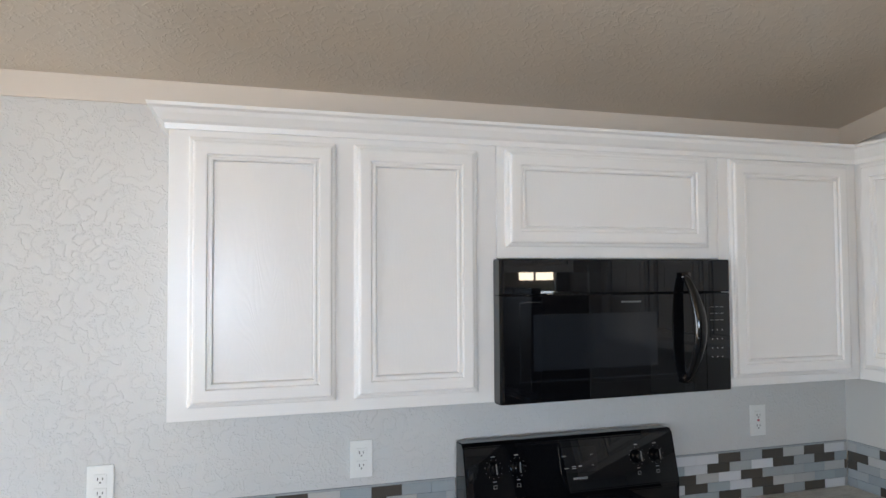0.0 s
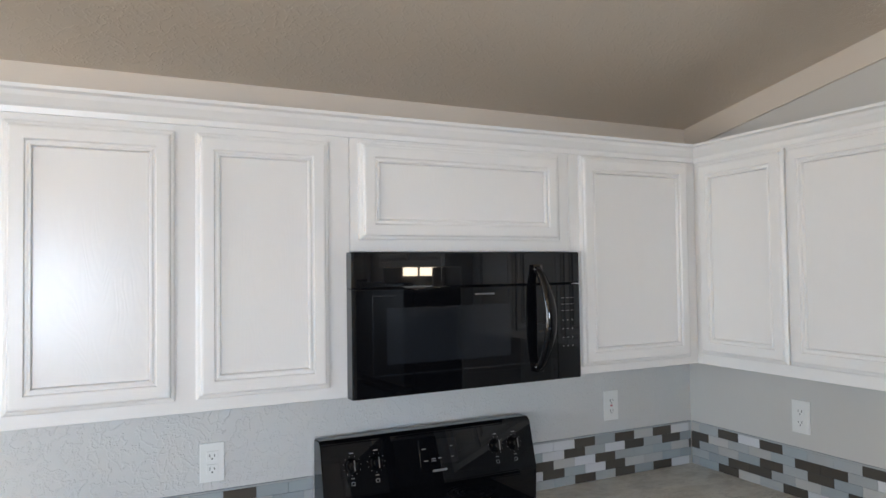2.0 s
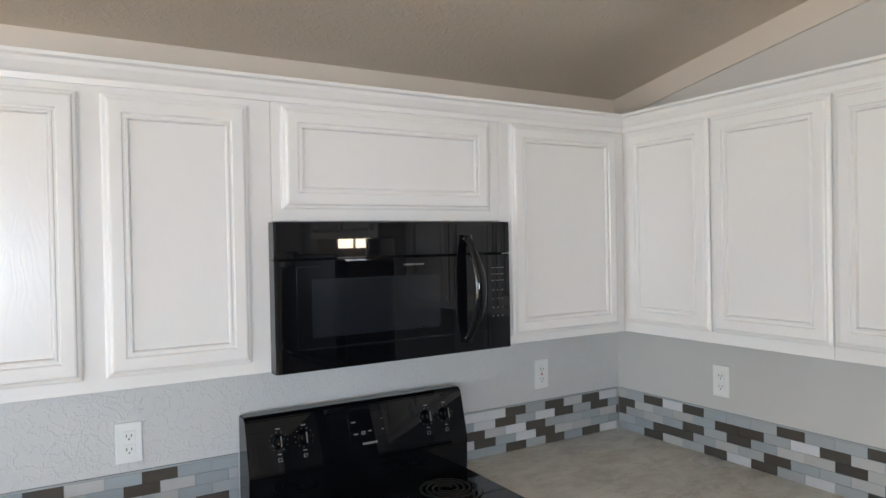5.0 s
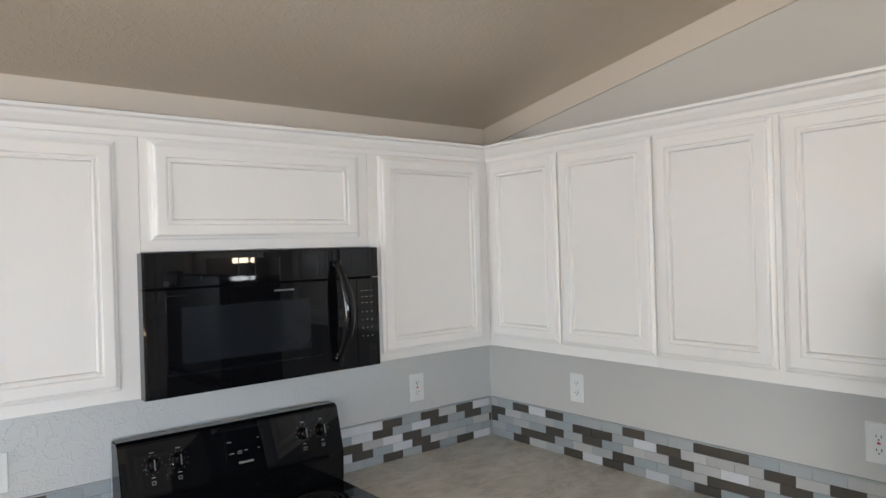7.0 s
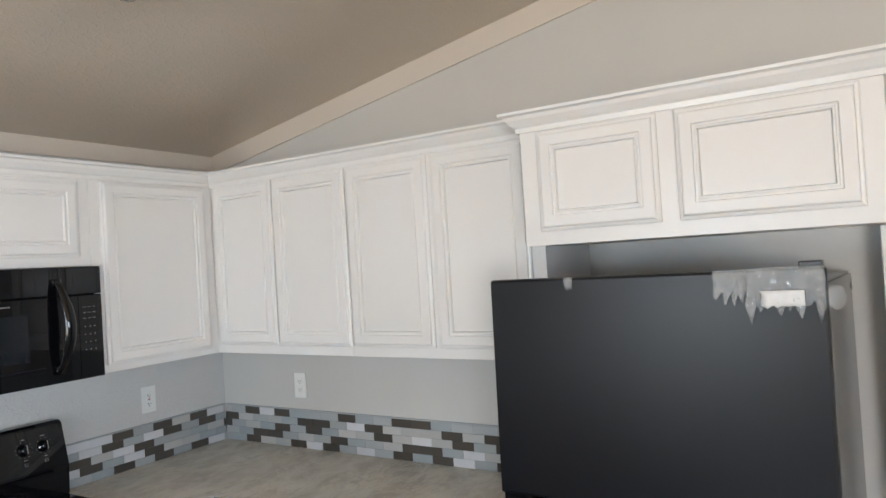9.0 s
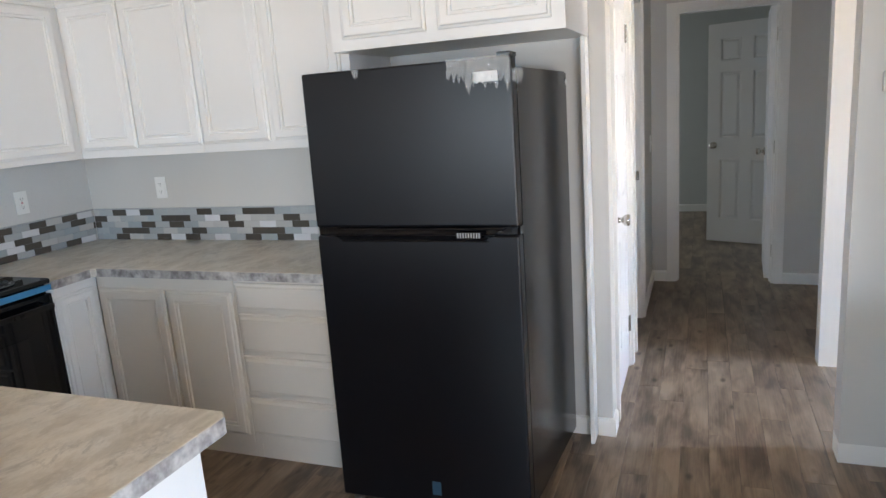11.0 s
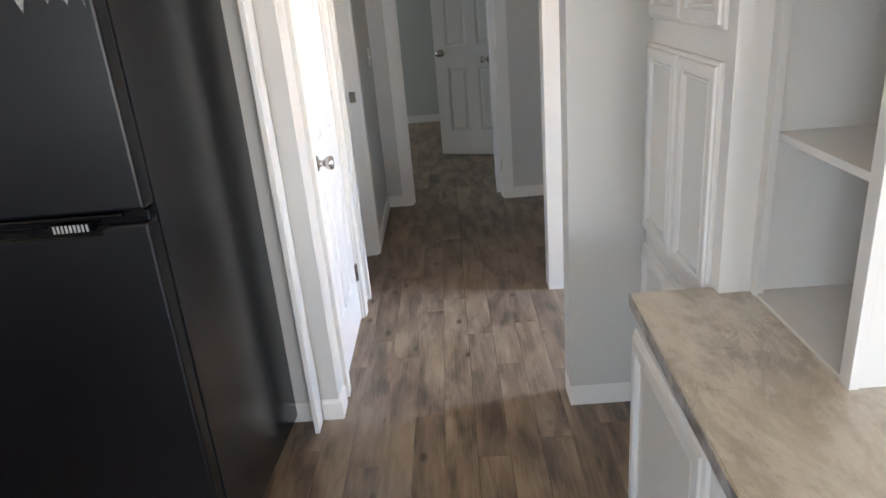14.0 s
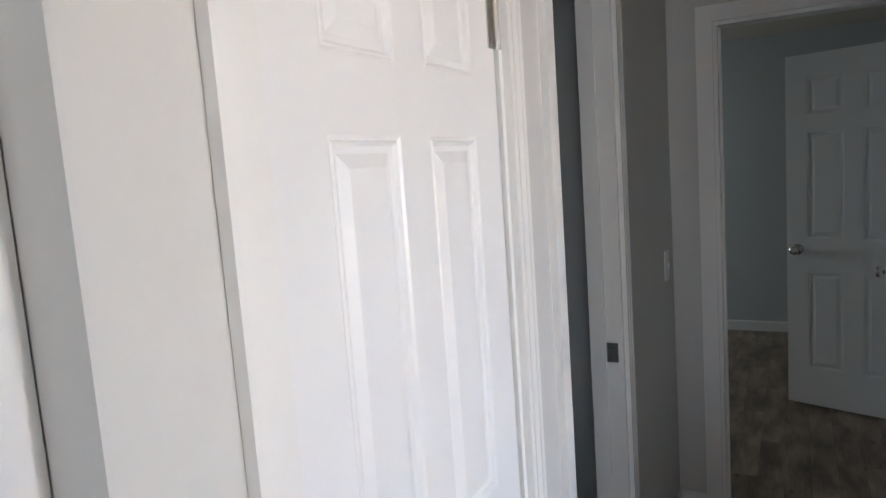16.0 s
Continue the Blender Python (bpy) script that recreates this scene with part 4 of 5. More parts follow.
# ---- backsplash ----
def backsplash(name, label, axis, plane, a0, a1, seed, start, darks):
    c = thing(name, ((a0 + a1) / 2 if axis == "y" else plane, plane if axis == "y" else (a0 + a1) / 2, CT1), label, "backsplash")
    bed = boxes((a0, a1, plane - 0.004, plane - 0.0005, CT1, 1.070)) if axis == "y" else boxes((plane - 0.004, plane - 0.0005, a0, a1, CT1, 1.070))
    part("grout_bed", bed, GROUT, c)
    cap = boxes((a0, a1, plane - 0.009, plane - 0.0005, 1.0705, 1.076)) if axis == "y" else boxes((plane - 0.009, plane - 0.0005, a0, a1, 1.0705, 1.076))
    part("edge_strip", cap, TILES[1], c)
    rng = random.Random(seed)
    tl, gap = 0.0975, 0.0011
    th = (1.070 - CT1) / 5
    cache = {}
    for r in range(5):
        off = start + (r % 2) * tl / 2
        k = math.floor((a0 - off) / tl)
        while off + k * tl < a1:
            s0, s1 = max(a0, off + k * tl), min(a1, off + (k + 1) * tl)
            mid = (s0 + s1) / 2
            if s1 - s0 > 0.006:
                dark = any(row == r and lo < mid < hi for row, lo, hi in darks)
                which = 0 if dark else rng.choice((1, 1, 2, 2, 3, 4, 4))
                wl = round(s1 - s0 - gap, 4)
                key = (wl, which)
                if key not in cache:
                    cell = bmesh.new()
                    if axis == "y":
                        box(cell, -wl / 2, wl / 2, -0.0085, -0.0041, -th / 2 + gap / 2, th / 2 - gap / 2)
                    else:
                        box(cell, -0.0085, -0.0041, -wl / 2, wl / 2, -th / 2 + gap / 2, th / 2 - gap / 2)
                    cache[key] = finish("tile", cell, TILES[which])
                ob = new("tile", cache[key])
                ob.parent = c
                z = CT1 + th * (4.5 - r)
                ob.location = Vector((mid, plane, z) if axis == "y" else (plane, mid, z)) - c.location
            k += 1
    return c


# dark tiles: row from the top, and the stretch of wall they cover
DARK_SIDE = [(0, 1.93, 2.03), (0, 1.73, 1.83), (0, 1.34, 1.43), (0, 0.95, 1.14), (1, 2.07, 2.166), (1, 1.48, 1.67), (1, 1.19, 1.28), (1, 0.80, 0.89), (1, 0.60, 0.69),
             (2, 2.12, 2.17), (2, 1.73, 1.82), (2, 1.53, 1.63), (2, 1.14, 1.24), (2, 0.75, 0.85), (2, 0.56, 0.65), (3, 1.79, 1.97), (3, 1.39, 1.48), (3, 0.90, 1.08), (3, 0.40, 0.59),
             (4, 1.92, 2.02), (4, 1.63, 1.73), (4, 1.43, 1.53), (4, 1.05, 1.14), (4, 0.85, 0.94), (4, 0.56, 0.65), (1, 0.31, 0.40), (0, 0.46, 0.55)]
DARK_RANGE = [(0, 2.272, 2.368), (0, 2.076, 2.17), (0, 1.88, 1.975), (1, 2.32, 2.415), (1, 2.125, 2.22), (1, 1.83, 1.925), (2, 2.42, 2.49), (2, 1.98, 2.07), (2, 1.68, 1.775),
              (3, 2.03, 2.12), (3, 1.73, 1.83), (4, 2.272, 2.367), (4, 2.077, 2.17), (4, 1.88, 1.975)]
DARK_LEFT = [(0, 0.60, 0.70), (0, 0.30, 0.40), (1, 0.55, 0.65), (2, 0.40, 0.50), (3, 0.70, 0.80), (3, 0.20, 0.30), (4, 0.45, 0.60)]
BACKSPLASHES = [("backsplash", "grey and dark brown mosaic tile strip above the worktop", "y", NORTH, 1.642, EAST - 0.010, 3, 2.272, DARK_RANGE),
                ("backsplash", "grey and dark brown mosaic tile strip along the side wall", "x", EAST, 0.262, NORTH - 0.010, 8, 2.0225, DARK_SIDE),
                ("backsplash", "grey mosaic tile strip beside the range", "y", NORTH, 0.100, 0.868, 5, 0.594, DARK_LEFT)]


# ---- outlets, switch, thermostat ----
def outlet(label, axis, sign, a, z, plane, red=False, tilt=0):
    pos = (a, plane, z) if axis == "y" else (plane, a, z)
    c = thing("wall_outlet", pos, label, "outlet", "kitchen outlets")
    w, h, t = 0.070, 0.115, 0.006

    def fb(u0, u1, v0, v1, d0, d1, bevel=0.0):
        bm = bmesh.new()
        if axis == "y":
            return box(bm, a + u0, a + u1, plane + sign * d0, plane + sign * d1, z + v0, z + v1, bevel)
        return box(bm, plane + sign * d0, plane + sign * d1, a + u0, a + u1, z + v0, z + v1, bevel)
    part("cover_plate", fb(-w / 2, w / 2, -h / 2, h / 2, 0.0005, t, 0.002), PLASTIC, c)
    for s in (-1, 1):
        part("socket", fb(-0.017, 0.017, s * 0.0195 - 0.014, s * 0.0195 + 0.014, t + 0.0002, t + 0.0025, 0.001), PLASTIC, c)
        for u, hh in ((-0.0065, 0.0045), (0.0065, 0.0035)):
            part("slot", fb(u - 0.0011, u + 0.0011, s * 0.0195 + 0.001 - hh, s * 0.0195 + 0.001 + hh, t + 0.0026, t + 0.003), DARKHOLE, c)
        part("slot", fb(-0.002, 0.002, s * 0.0195 - 0.011, s * 0.0195 - 0.007, t + 0.0026, t + 0.003), DARKHOLE, c)
    if red:
        part("test_button", fb(-0.004, 0.004, -0.003, 0.003, t + 0.0002, t + 0.003), RED, c)
    return c


outlet("white double outlet on the dining wall", "y", -1, -0.175, 1.145, NORTH)
outlet("white double outlet above the counter", "y", -1, 0.563, 1.160, NORTH)
outlet("white safety outlet with a red button by the range", "y", -1, 2.064, 1.180, NORTH, True)
outlet("white double outlet on the side wall", "x", -1, 1.655, 1.186, EAST)
outlet("white safety outlet with a red button by the fridge", "x", -1, 0.575, 1.184, EAST, True)

c = thing("light_switch", (4.95, -0.706, 1.11), "white light switch on the grey hall wall", "switch")
part("cover_plate", boxes((4.915, 4.985, -0.712, -0.7055, 1.052, 1.168), bevel=0.002), PLASTIC, c)
part("toggle", boxes((4.945, 4.955, -0.720, -0.7125, 1.10, 1.12)), PLASTIC, c)
c = thing("thermostat", (2.46, -1.69, 1.48), "white plastic thermostat on the grey wall end", "thermostat")
part("case", boxes((2.440, 2.4595, -1.717, -1.661, 1.452, 1.524), bevel=0.007), GREY_PLASTIC, c)
# raised bars carry the vent slots' shade as grey colour
part("vent", boxes(*[(2.4383, 2.4397, -1.702 + k * 0.006, -1.699 + k * 0.006, 1.508, 1.511) for k in range(5)]), VENT_SHADE, c)
c = thing("wall_outlet", (BACKROOM_X, -2.0, 1.03), "white outlet plate on the hall end wall", "outlet")
part("cover_plate", boxes((BACKROOM_X - 0.007, BACKROOM_X - 0.0005, -2.10, -1.97, 0.95, 1.10), bevel=0.002), PLASTIC, c)


# ---- ceiling lights ----
def ceiling_light(x, y, z, label):
    c = thing("ceiling_light", (x, y, z), label, "ceiling light")
    part("canopy", lathe(bmesh.new(), [(0.09, 0.0), (0.09, -0.012), (0.06, -0.024)], (x, y, z)), CHROME, c, smooth=True)
    part("glass_dome", lathe(bmesh.new(), [(0.15, -0.024), (0.155, -0.032), (0.145, -0.055), (0.11, -0.078), (0.05, -0.092), (0.012, -0.094)], (x, y, z)), PLASTIC, c, smooth=True)
    part("finial", lathe(bmesh.new(), [(0.008, -0.094), (0.018, -0.098), (0.024, -0.106), (0.025, -0.118), (0.018, -0.128), (0.004, -0.132)], (x, y, z)), CHROME, c, "brushed nickel finial", smooth=True)
    return c


ceiling_light(1.211, 0.925, 2.533, "round glass ceiling light with a dark finial on the kitchen ceiling")
ceiling_light(4.057, -1.34, 2.42, "round glass ceiling light with a dark finial on the hall ceiling")


# ---- microwave ----
MX0, MX1, MY, MZ0, MZ1 = 0.872, 1.633, 1.772, 1.378, 1.774
mw = thing("microwave", (1.25, 1.95, MZ0), "black over-the-range microwave with a curved handle", "microwave")
part("body", boxes((MX0 + 0.004, MX1 - 0.004, MY + 0.045, NORTH - 0.001, MZ0, MZ1), bevel=0.004), BLACK_ENAMEL, mw)


def front_curve(x):
    u = (x - MX0) / (MX1 - MX0)
    return MY - 0.006 + 0.028 * (x - MX0) + 0.006 * max(0.0, 1 - u / 0.012) ** 2


def mw_piece(name, x0, x1, z0, z1, out, material, n=24, label="", back=0.04):
    bm = bmesh.new()
    cols = []
    for k in range(n + 1):
        x = x0 + (x1 - x0) * k / n
        y = front_curve(x) - out
        cols.append([bm.verts.new(p) for p in ((x, y + back, z0), (x, y + 0.003, z0), (x, y, z0 + 0.003), (x, y, z1 - 0.003), (x, y + 0.003, z1), (x, y + back, z1))])
    for a, b in zip(cols, cols[1:]):
        for j in range(6):
            bm.faces.new((a[j], a[(j + 1) % 6], b[(j + 1) % 6], b[j]))
    bm.faces.new(cols[0])
    bm.faces.new(cols[-1][::-1])
    return part(name, bm, material, mw, label)


mw_piece("door", MX0, 1.545, MZ0, MZ1 - 0.10, 0.0, BLACK_GLOSS, n=120)
mw_piece("top_grille", MX0, MX1, MZ1 - 0.098, MZ1, 0.0, BLACK_GLOSS, n=120)
mw_piece("control_panel", 1.547, MX1, MZ0, MZ1 - 0.10, 0.0, BLACK_GLOSS)
mw_piece("bottom_trim", MX0 + 0.03, 1.49, MZ0 + 0.045, MZ0 + 0.048, 0.0012, BLACK_GLASS, back=0.003)
mw_piece("window", 0.972, 1.372, MZ0 + 0.085, MZ0 + 0.245, 0.0006, BLACK_DOOR_MESH, back=0.003)
mw_piece("border_line", MX0 + 0.058, MX0 + 0.0605, MZ0 + 0.062, MZ1 - 0.118, 0.0008, BLACK_DOOR_MESH, n=1, back=0.003)
mw_piece("border_line", MX0 + 0.061, MX0 + 0.125, MZ1 - 0.120, MZ1 - 0.118, 0.0008, BLACK_DOOR_MESH, n=3, back=0.003)
for k in range(4):
    part("side_rib", boxes((MX0 + 0.0018, MX0 + 0.0045, MY + 0.020 + k * 0.011, MY + 0.026 + k * 0.011, MZ0 + 0.004, MZ1 - 0.004), bevel=0.0008), BLACK_GLOSS, mw)
# bowed handle
for k in range(4):
    mw_piece("grille_slot", 1.14 + k * 0.13, 1.143 + k * 0.13, MZ1 - 0.085, MZ1 - 0.015, 0.0006, BLACK_ENAMEL, n=1, back=0.003)
mw_piece("border_line", MX0 + 0.055, 1.53, MZ0 + 0.058, MZ0 + 0.060, 0.0008, BLACK_DOOR_MESH, back=0.003)
bm = bmesh.new()
hx = 1.466
N = 20
loops = []
for k in range(N + 1):
    u = k / N
    z = MZ0 + 0.035 + u * 0.315
    bow = math.sin(math.pi * u) ** 0.7 * 0.045
    side = math.sin(math.pi * u) * 0.020
    cy = MY + 0.004 - bow
    w, d = 0.012 + 0.009 * math.sin(math.pi * u), 0.011
    loops.append([bm.verts.new((hx + side + w * math.cos(a), cy + d * math.sin(a), z)) for a in [2 * math.pi * j / 10 for j in range(10)]])
for a, b in zip(loops, loops[1:]):
    for j in range(10):
        bm.faces.new((a[j], a[(j + 1) % 10], b[(j + 1) % 10], b[j]))
bm.faces.new(loops[0][::-1])
bm.faces.new(loops[-1])
for zz in (MZ0 + 0.035, MZ0 + 0.335):
    box(bm, hx - 0.012, hx + 0.016, MY - 0.004, MY + 0.014, zz - 0.004, zz + 0.022)
part("handle", bm, BLACK_GLOSS, mw, "glossy black bowed handle", smooth=True)
bm = bmesh.new()
for r in range(4):
    for q in range(3):
        box(bm, 1.566 + q * 0.018, 1.5688 + q * 0.018, MY + 0.0125, MY + 0.02, MZ0 + 0.100 + r * 0.027, MZ0 + 0.1035 + r * 0.027)
for r in range(3):
    for q in range(3):
        box(bm, 1.562 + q * 0.018, 1.572 + q * 0.018, MY + 0.0125, MY + 0.02, MZ0 + 0.212 + r * 0.020, MZ0 + 0.2135 + r * 0.020)
part("keypad", bm, PRINT, mw, kind="stuff")
part("badge", boxes(*[(1.252 + k * 0.0075, 1.2560 + k * 0.0075, MY + 0.0045, MY + 0.012, 1.649, 1.654) for k in range(9)]), PRINT, mw, kind="stuff")

# ---- range ----
RX0, RX1 = 0.869, 1.631
rg = thing("range", (1.255, 1.85, 0), "black freestanding electric range with coil burners", "stove")
part("body", boxes((RX0, RX1, 1.56, NORTH - 0.03, 0.03, 0.895), bevel=0.003), BLACK_ENAMEL, rg)
bm = boxes((RX0 - 0.002, RX1 + 0.002, 1.525, 2.085, 0.896, 0.918), bevel=0.005)
part("cooktop", bm, BLACK_GLOSS, rg)
part("oven_door", boxes((RX0 + 0.004, RX1 - 0.004, 1.522, 1.558, 0.22, 0.855), bevel=0.006), BLACK_GLOSS, rg)
part("oven_window", boxes((1.03, 1.48, 1.5195, 1.5225, 0.38, 0.70), bevel=0.0008), BLACK_GLASS, rg)
part("storage_drawer", boxes((RX0 + 0.004, RX1 - 0.004, 1.53, 1.558, 0.05, 0.212), bevel=0.006), BLACK_GLOSS, rg)
part("handle", boxes((RX0 + 0.04, RX1 - 0.04, 1.470, 1.492, 0.80, 0.825), (RX0 + 0.05, RX0 + 0.08, 1.492, 1.523, 0.80, 0.825), (RX1 - 0.08, RX1 - 0.05, 1.492, 1.523, 0.80, 0.825), bevel=0.004), BLACK_GLOSS, rg)
part("film_strip", boxes((RX0 + 0.004, RX1 - 0.002, 1.5215, 1.5245, 0.868, 0.893)), TAPEBLUE, rg, "blue protective film")
# sloping back guard
bm = bmesh.new()
prof = [(2.155, 0.918), (2.050, 0.918), (2.052, 1.015), (2.045, 1.030), (2.085, 1.187), (2.100, 1.198), (2.155, 1.196)]
a = [bm.verts.new((RX0, y, z)) for y, z in prof]
b = [bm.verts.new((RX1, y, z)) for y, z in prof]
for i in range(len(prof)):
    j = (i + 1) % len(prof)
    bm.faces.new((a[i], a[j], b[j], b[i]))
bm.faces.new(a[::-1])
bm.faces.new(b)
bmesh.ops.bevel(bm, geom=list(bm.edges), offset=0.003, segments=2, affect="EDGES", clamp_overlap=True)
part("back_guard", bm, BLACK_GLOSS, rg)
SL = math.atan2(0.040, 0.155)


def on_guard(u, v, out=0.0):
    """A place on the sloping face: u along x, v up the slope from its foot."""
    return Vector((u, 2.045 + v * math.sin(SL) - out * math.cos(SL), 1.030 + v * math.cos(SL) + out * math.sin(SL)))


GUARD = Matrix.Rotation(-SL, 4, "X")
for kx in (0.965, 1.045, 1.480, 1.552):
    bm = bmesh.new()
    lathe(bm, [(0.022, 0.0), (0.022, -0.004), (0.017, -0.008), (0.015, -0.020), (0.012, -0.022)], (0, 0, 0), "y", 20)
    box(bm, -0.004, 0.004, -0.027, -0.018, -0.018, 0.018, 0.001)
    bmesh.ops.transform(bm, matrix=Matrix.Translation(on_guard(kx, 0.092, 0.001)) @ GUARD, verts=bm.verts)
    kn = part("knob", bm, BLACK_GLOSS, rg, "black range knob with a silver pointer", smooth=False)
    bm = boxes((-0.0012, 0.0012, -0.0282, -0.0271, -0.016, 0.016))
    bmesh.ops.transform(bm, matrix=Matrix.Translation(on_guard(kx, 0.092, 0.001)) @ GUARD, verts=bm.verts)
    part("pointer", bm, PRINT, kn)
    bm = bmesh.new()
    for q in range(11):
        an = math.pi * (0.75 - 2 * q / 11)
        box(bm, 0.029 * math.cos(an) - 0.001, 0.029 * math.cos(an) + 0.001, -0.0006, 0.0, 0.029 * math.sin(an) - 0.001, 0.029 * math.sin(an) + 0.001)
    for p in ((-0.006, 0.006, -0.0006, 0, -0.050, -0.0485), (-0.006, 0.006, -0.0006, 0, -0.0595, -0.058), (-0.006, -0.0045, -0.0006, 0, -0.058, -0.050), (0.0045, 0.006, -0.0006, 0, -0.058, -0.050), (-0.007, 0.007, -0.0006, 0, 0.036, 0.039), (-0.006, 0.006, -0.0006, 0, -0.039, -0.0365)):
        box(bm, *p)
    bmesh.ops.transform(bm, matrix=Matrix.Translation(on_guard(kx, 0.092, 0.0012)) @ GUARD, verts=bm.verts)
    part("dial_marks", bm, PRINT, rg, kind="stuff")
bm = boxes((-0.068, 0.068, -0.002, 0.002, -0.042, 0.042), bevel=0.001)
bmesh.ops.transform(bm, matrix=Matrix.Translation(on_guard(1.262, 0.098, 0.001)) @ GUARD, verts=bm.verts)
part("clock_panel", bm, BLACK_GLASS, rg)
bm = boxes((-0.060, -0.045, -0.0006, 0, 0.012, 0.015), (-0.055, -0.040, -0.0006, 0, -0.026, -0.023), (-0.028, -0.013, -0.0006, 0, -0.022, -0.019), (-0.028, -0.013, -0.0006, 0, -0.028, -0.0255), (-0.004, 0.008, -0.0006, 0, -0.022, -0.019),
           (0.044, 0.052, -0.0006, 0, 0.012, 0.014), (0.044, 0.052, -0.0006, 0, -0.022, -0.020))
bmesh.ops.transform(bm, matrix=Matrix.Translation(on_guard(1.262, 0.098, 0.0035)) @ GUARD, verts=bm.verts)
part("clock_print", bm, PRINT, rg, kind="stuff")
bm = boxes(*[(-0.026 + k * 0.0058, -0.0218 + k * 0.0058, -0.0006, 0, -0.0035, 0.0035) for k in range(9)])
bmesh.ops.transform(bm, matrix=Matrix.Translation(on_guard(1.262, 0.040, 0.0012)) @ GUARD, verts=bm.verts)
part("badge", bm, PRINT, rg, kind="stuff")
for bx, by, br in ((1.06, 1.90, 0.075), (1.455, 1.90, 0.095), (1.06, 1.66, 0.095), (1.455, 1.66, 0.075)):
    bm = bmesh.new()
    lathe(bm, [(br + 0.022, 0.9185), (br + 0.018, 0.9225), (br + 0.010, 0.9205), (br * 0.5, 0.9190), (0.01, 0.9188)], (bx, by, 0), "z", 36)
    pan = part("drip_pan", bm, BLACK_GLOSS, rg, smooth=True)
    bm = bmesh.new()
    turns, seg = 4, 30
    loops = []
    for k in range(turns * seg + 1):
        an = 2 * math.pi * k / seg
        r = 0.018 + (br - 0.018) * k / (turns * seg)
        loops.append([bm.verts.new((bx + (r + 0.0038 * math.cos(q)) * math.cos(an), by + (r + 0.0038 * math.cos(q)) * math.sin(an), 0.929 + 0.0038 * math.sin(q))) for q in [math.pi * 2 * j / 6 for j in range(6)]])
    for p, q in zip(loops, loops[1:]):
        for j in range(6):
            bm.faces.new((p[j], p[(j + 1) % 6], q[(j + 1) % 6], q[j]))
    bm.faces.new(loops[0][::-1])
    bm.faces.new(loops[-1])
    part("coil", bm, COIL, rg, smooth=True)

# ---- fridge ----
FX, FY0, FY1, FTOP, FSPLIT = 1.726, -0.508, 0.256, 1.648, 1.086
fr = thing("fridge", (2.38, -0.12, 0), "black top-freezer fridge with scraps of clear packing film", "fridge")
bm = bmesh.new()
slab(bm, [(FX + 0.068, FY0 + 0.004), (2.478, FY0 - 0.034), (2.478, FY1 - 0.006), (FX + 0.068, FY1 - 0.006)], 0.030, FTOP - 0.032)
bmesh.ops.bevel(bm, geom=list(bm.edges), offset=0.006, segments=2, affect="EDGES")
part("body", bm, FRIDGE_SIDE, fr, "black pebbled steel side")
part("gasket", boxes((FX + 0.058, FX + 0.068, FY0 + 0.012, FY1 - 0.012, 0.06, FTOP - 0.036)), DARKHOLE, fr)
fd = part("freezer_door", boxes((FX, FX + 0.058, FY0, FY1, FSPLIT + 0.016, FTOP), bevel=0.007), FRIDGE, fr)
ld = part("fridge_door", boxes((FX, FX + 0.058, FY0, FY1, 0.022, FSPLIT - 0.016), bevel=0.007), FRIDGE, fr)
bm = bmesh.new()
box(bm, FX + 0.012, FX + 0.056, FY0 + 0.004, FY1 - 0.004, FSPLIT - 0.0155, FSPLIT + 0.0155, 0.002)
box(bm, FX - 0.012, FX + 0.004, FY0 + 0.05, FY1 - 0.09, FSPLIT + 0.004, FSPLIT + 0.014, 0.003)
box(bm, FX - 0.010, FX + 0.004, FY0 + 0.105, FY1 - 0.105, FSPLIT - 0.036, FSPLIT - 0.031, 0.002)
part("handle", bm, BLACK_GLOSS, fr, "glossy black pocket handle between the doors")
bm = bmesh.new()
box(bm, FX + 0.01, FX + 0.05, FY0 - 0.003, FY0 + 0.03, FSPLIT - 0.014, FSPLIT + 0.014, 0.002)
part("hinge_cover", bm, BLACK_GLOSS, fr)
bm = bmesh.new()
prof = [(0.185, 1.0715), (0.150, 1.052), (-0.385, 1.052), (-0.425, 1.0715)]
a = [bm.verts.new((FX - 0.0012, y, z)) for y, z in prof]
b = [bm.verts.new((FX + 0.002, y, z)) for y, z in prof]
for i in range(4):
    j = (i + 1) % 4
    bm.faces.new((a[i], a[j], b[j], b[i]))
bm.faces.new(a[::-1])
bm.faces.new(b)
part("pocket", bm, BLACK_GLASS, fr, "glossy finger pocket along the door top")
bm = boxes((FX + 0.008, FX + 0.09, FY0 + 0.006, FY0 + 0.05, FTOP - 0.001, FTOP + 0.014), bevel=0.003)
part("top_hinge", bm, BLACK_ENAMEL, fr)
for y in (FY0 + 0.05, FY1 - 0.05):
    bm = bmesh.new()
    lathe(bm, [(0.020, -0.009), (0.020, 0.008), (0.009, 0.014), (0.009, 0.030)], (FX + 0.03, y, 0), "z", 14)
    part("foot", bm, STEEL, fr)
part("back_feet", boxes((2.36, 2.40, FY0 + 0.04, FY0 + 0.08, 0, 0.030), (2.36, 2.40, FY1 - 0.08, FY1 - 0.04, 0, 0.030)), STEEL, fr)
part("sticker", boxes((FX - 0.0012, FX - 0.0002, -0.165, -0.130, 0.075, 0.130)), STICKERBLUE, fr, "small blue film sticker")
for k in range(9):
    part("label_bar", boxes((FX - 0.0152, FX - 0.0142, -0.378 + k * 0.0095, -0.3725 + k * 0.0095, FSPLIT - 0.021, FSPLIT - 0.003)), PRINT, fr)
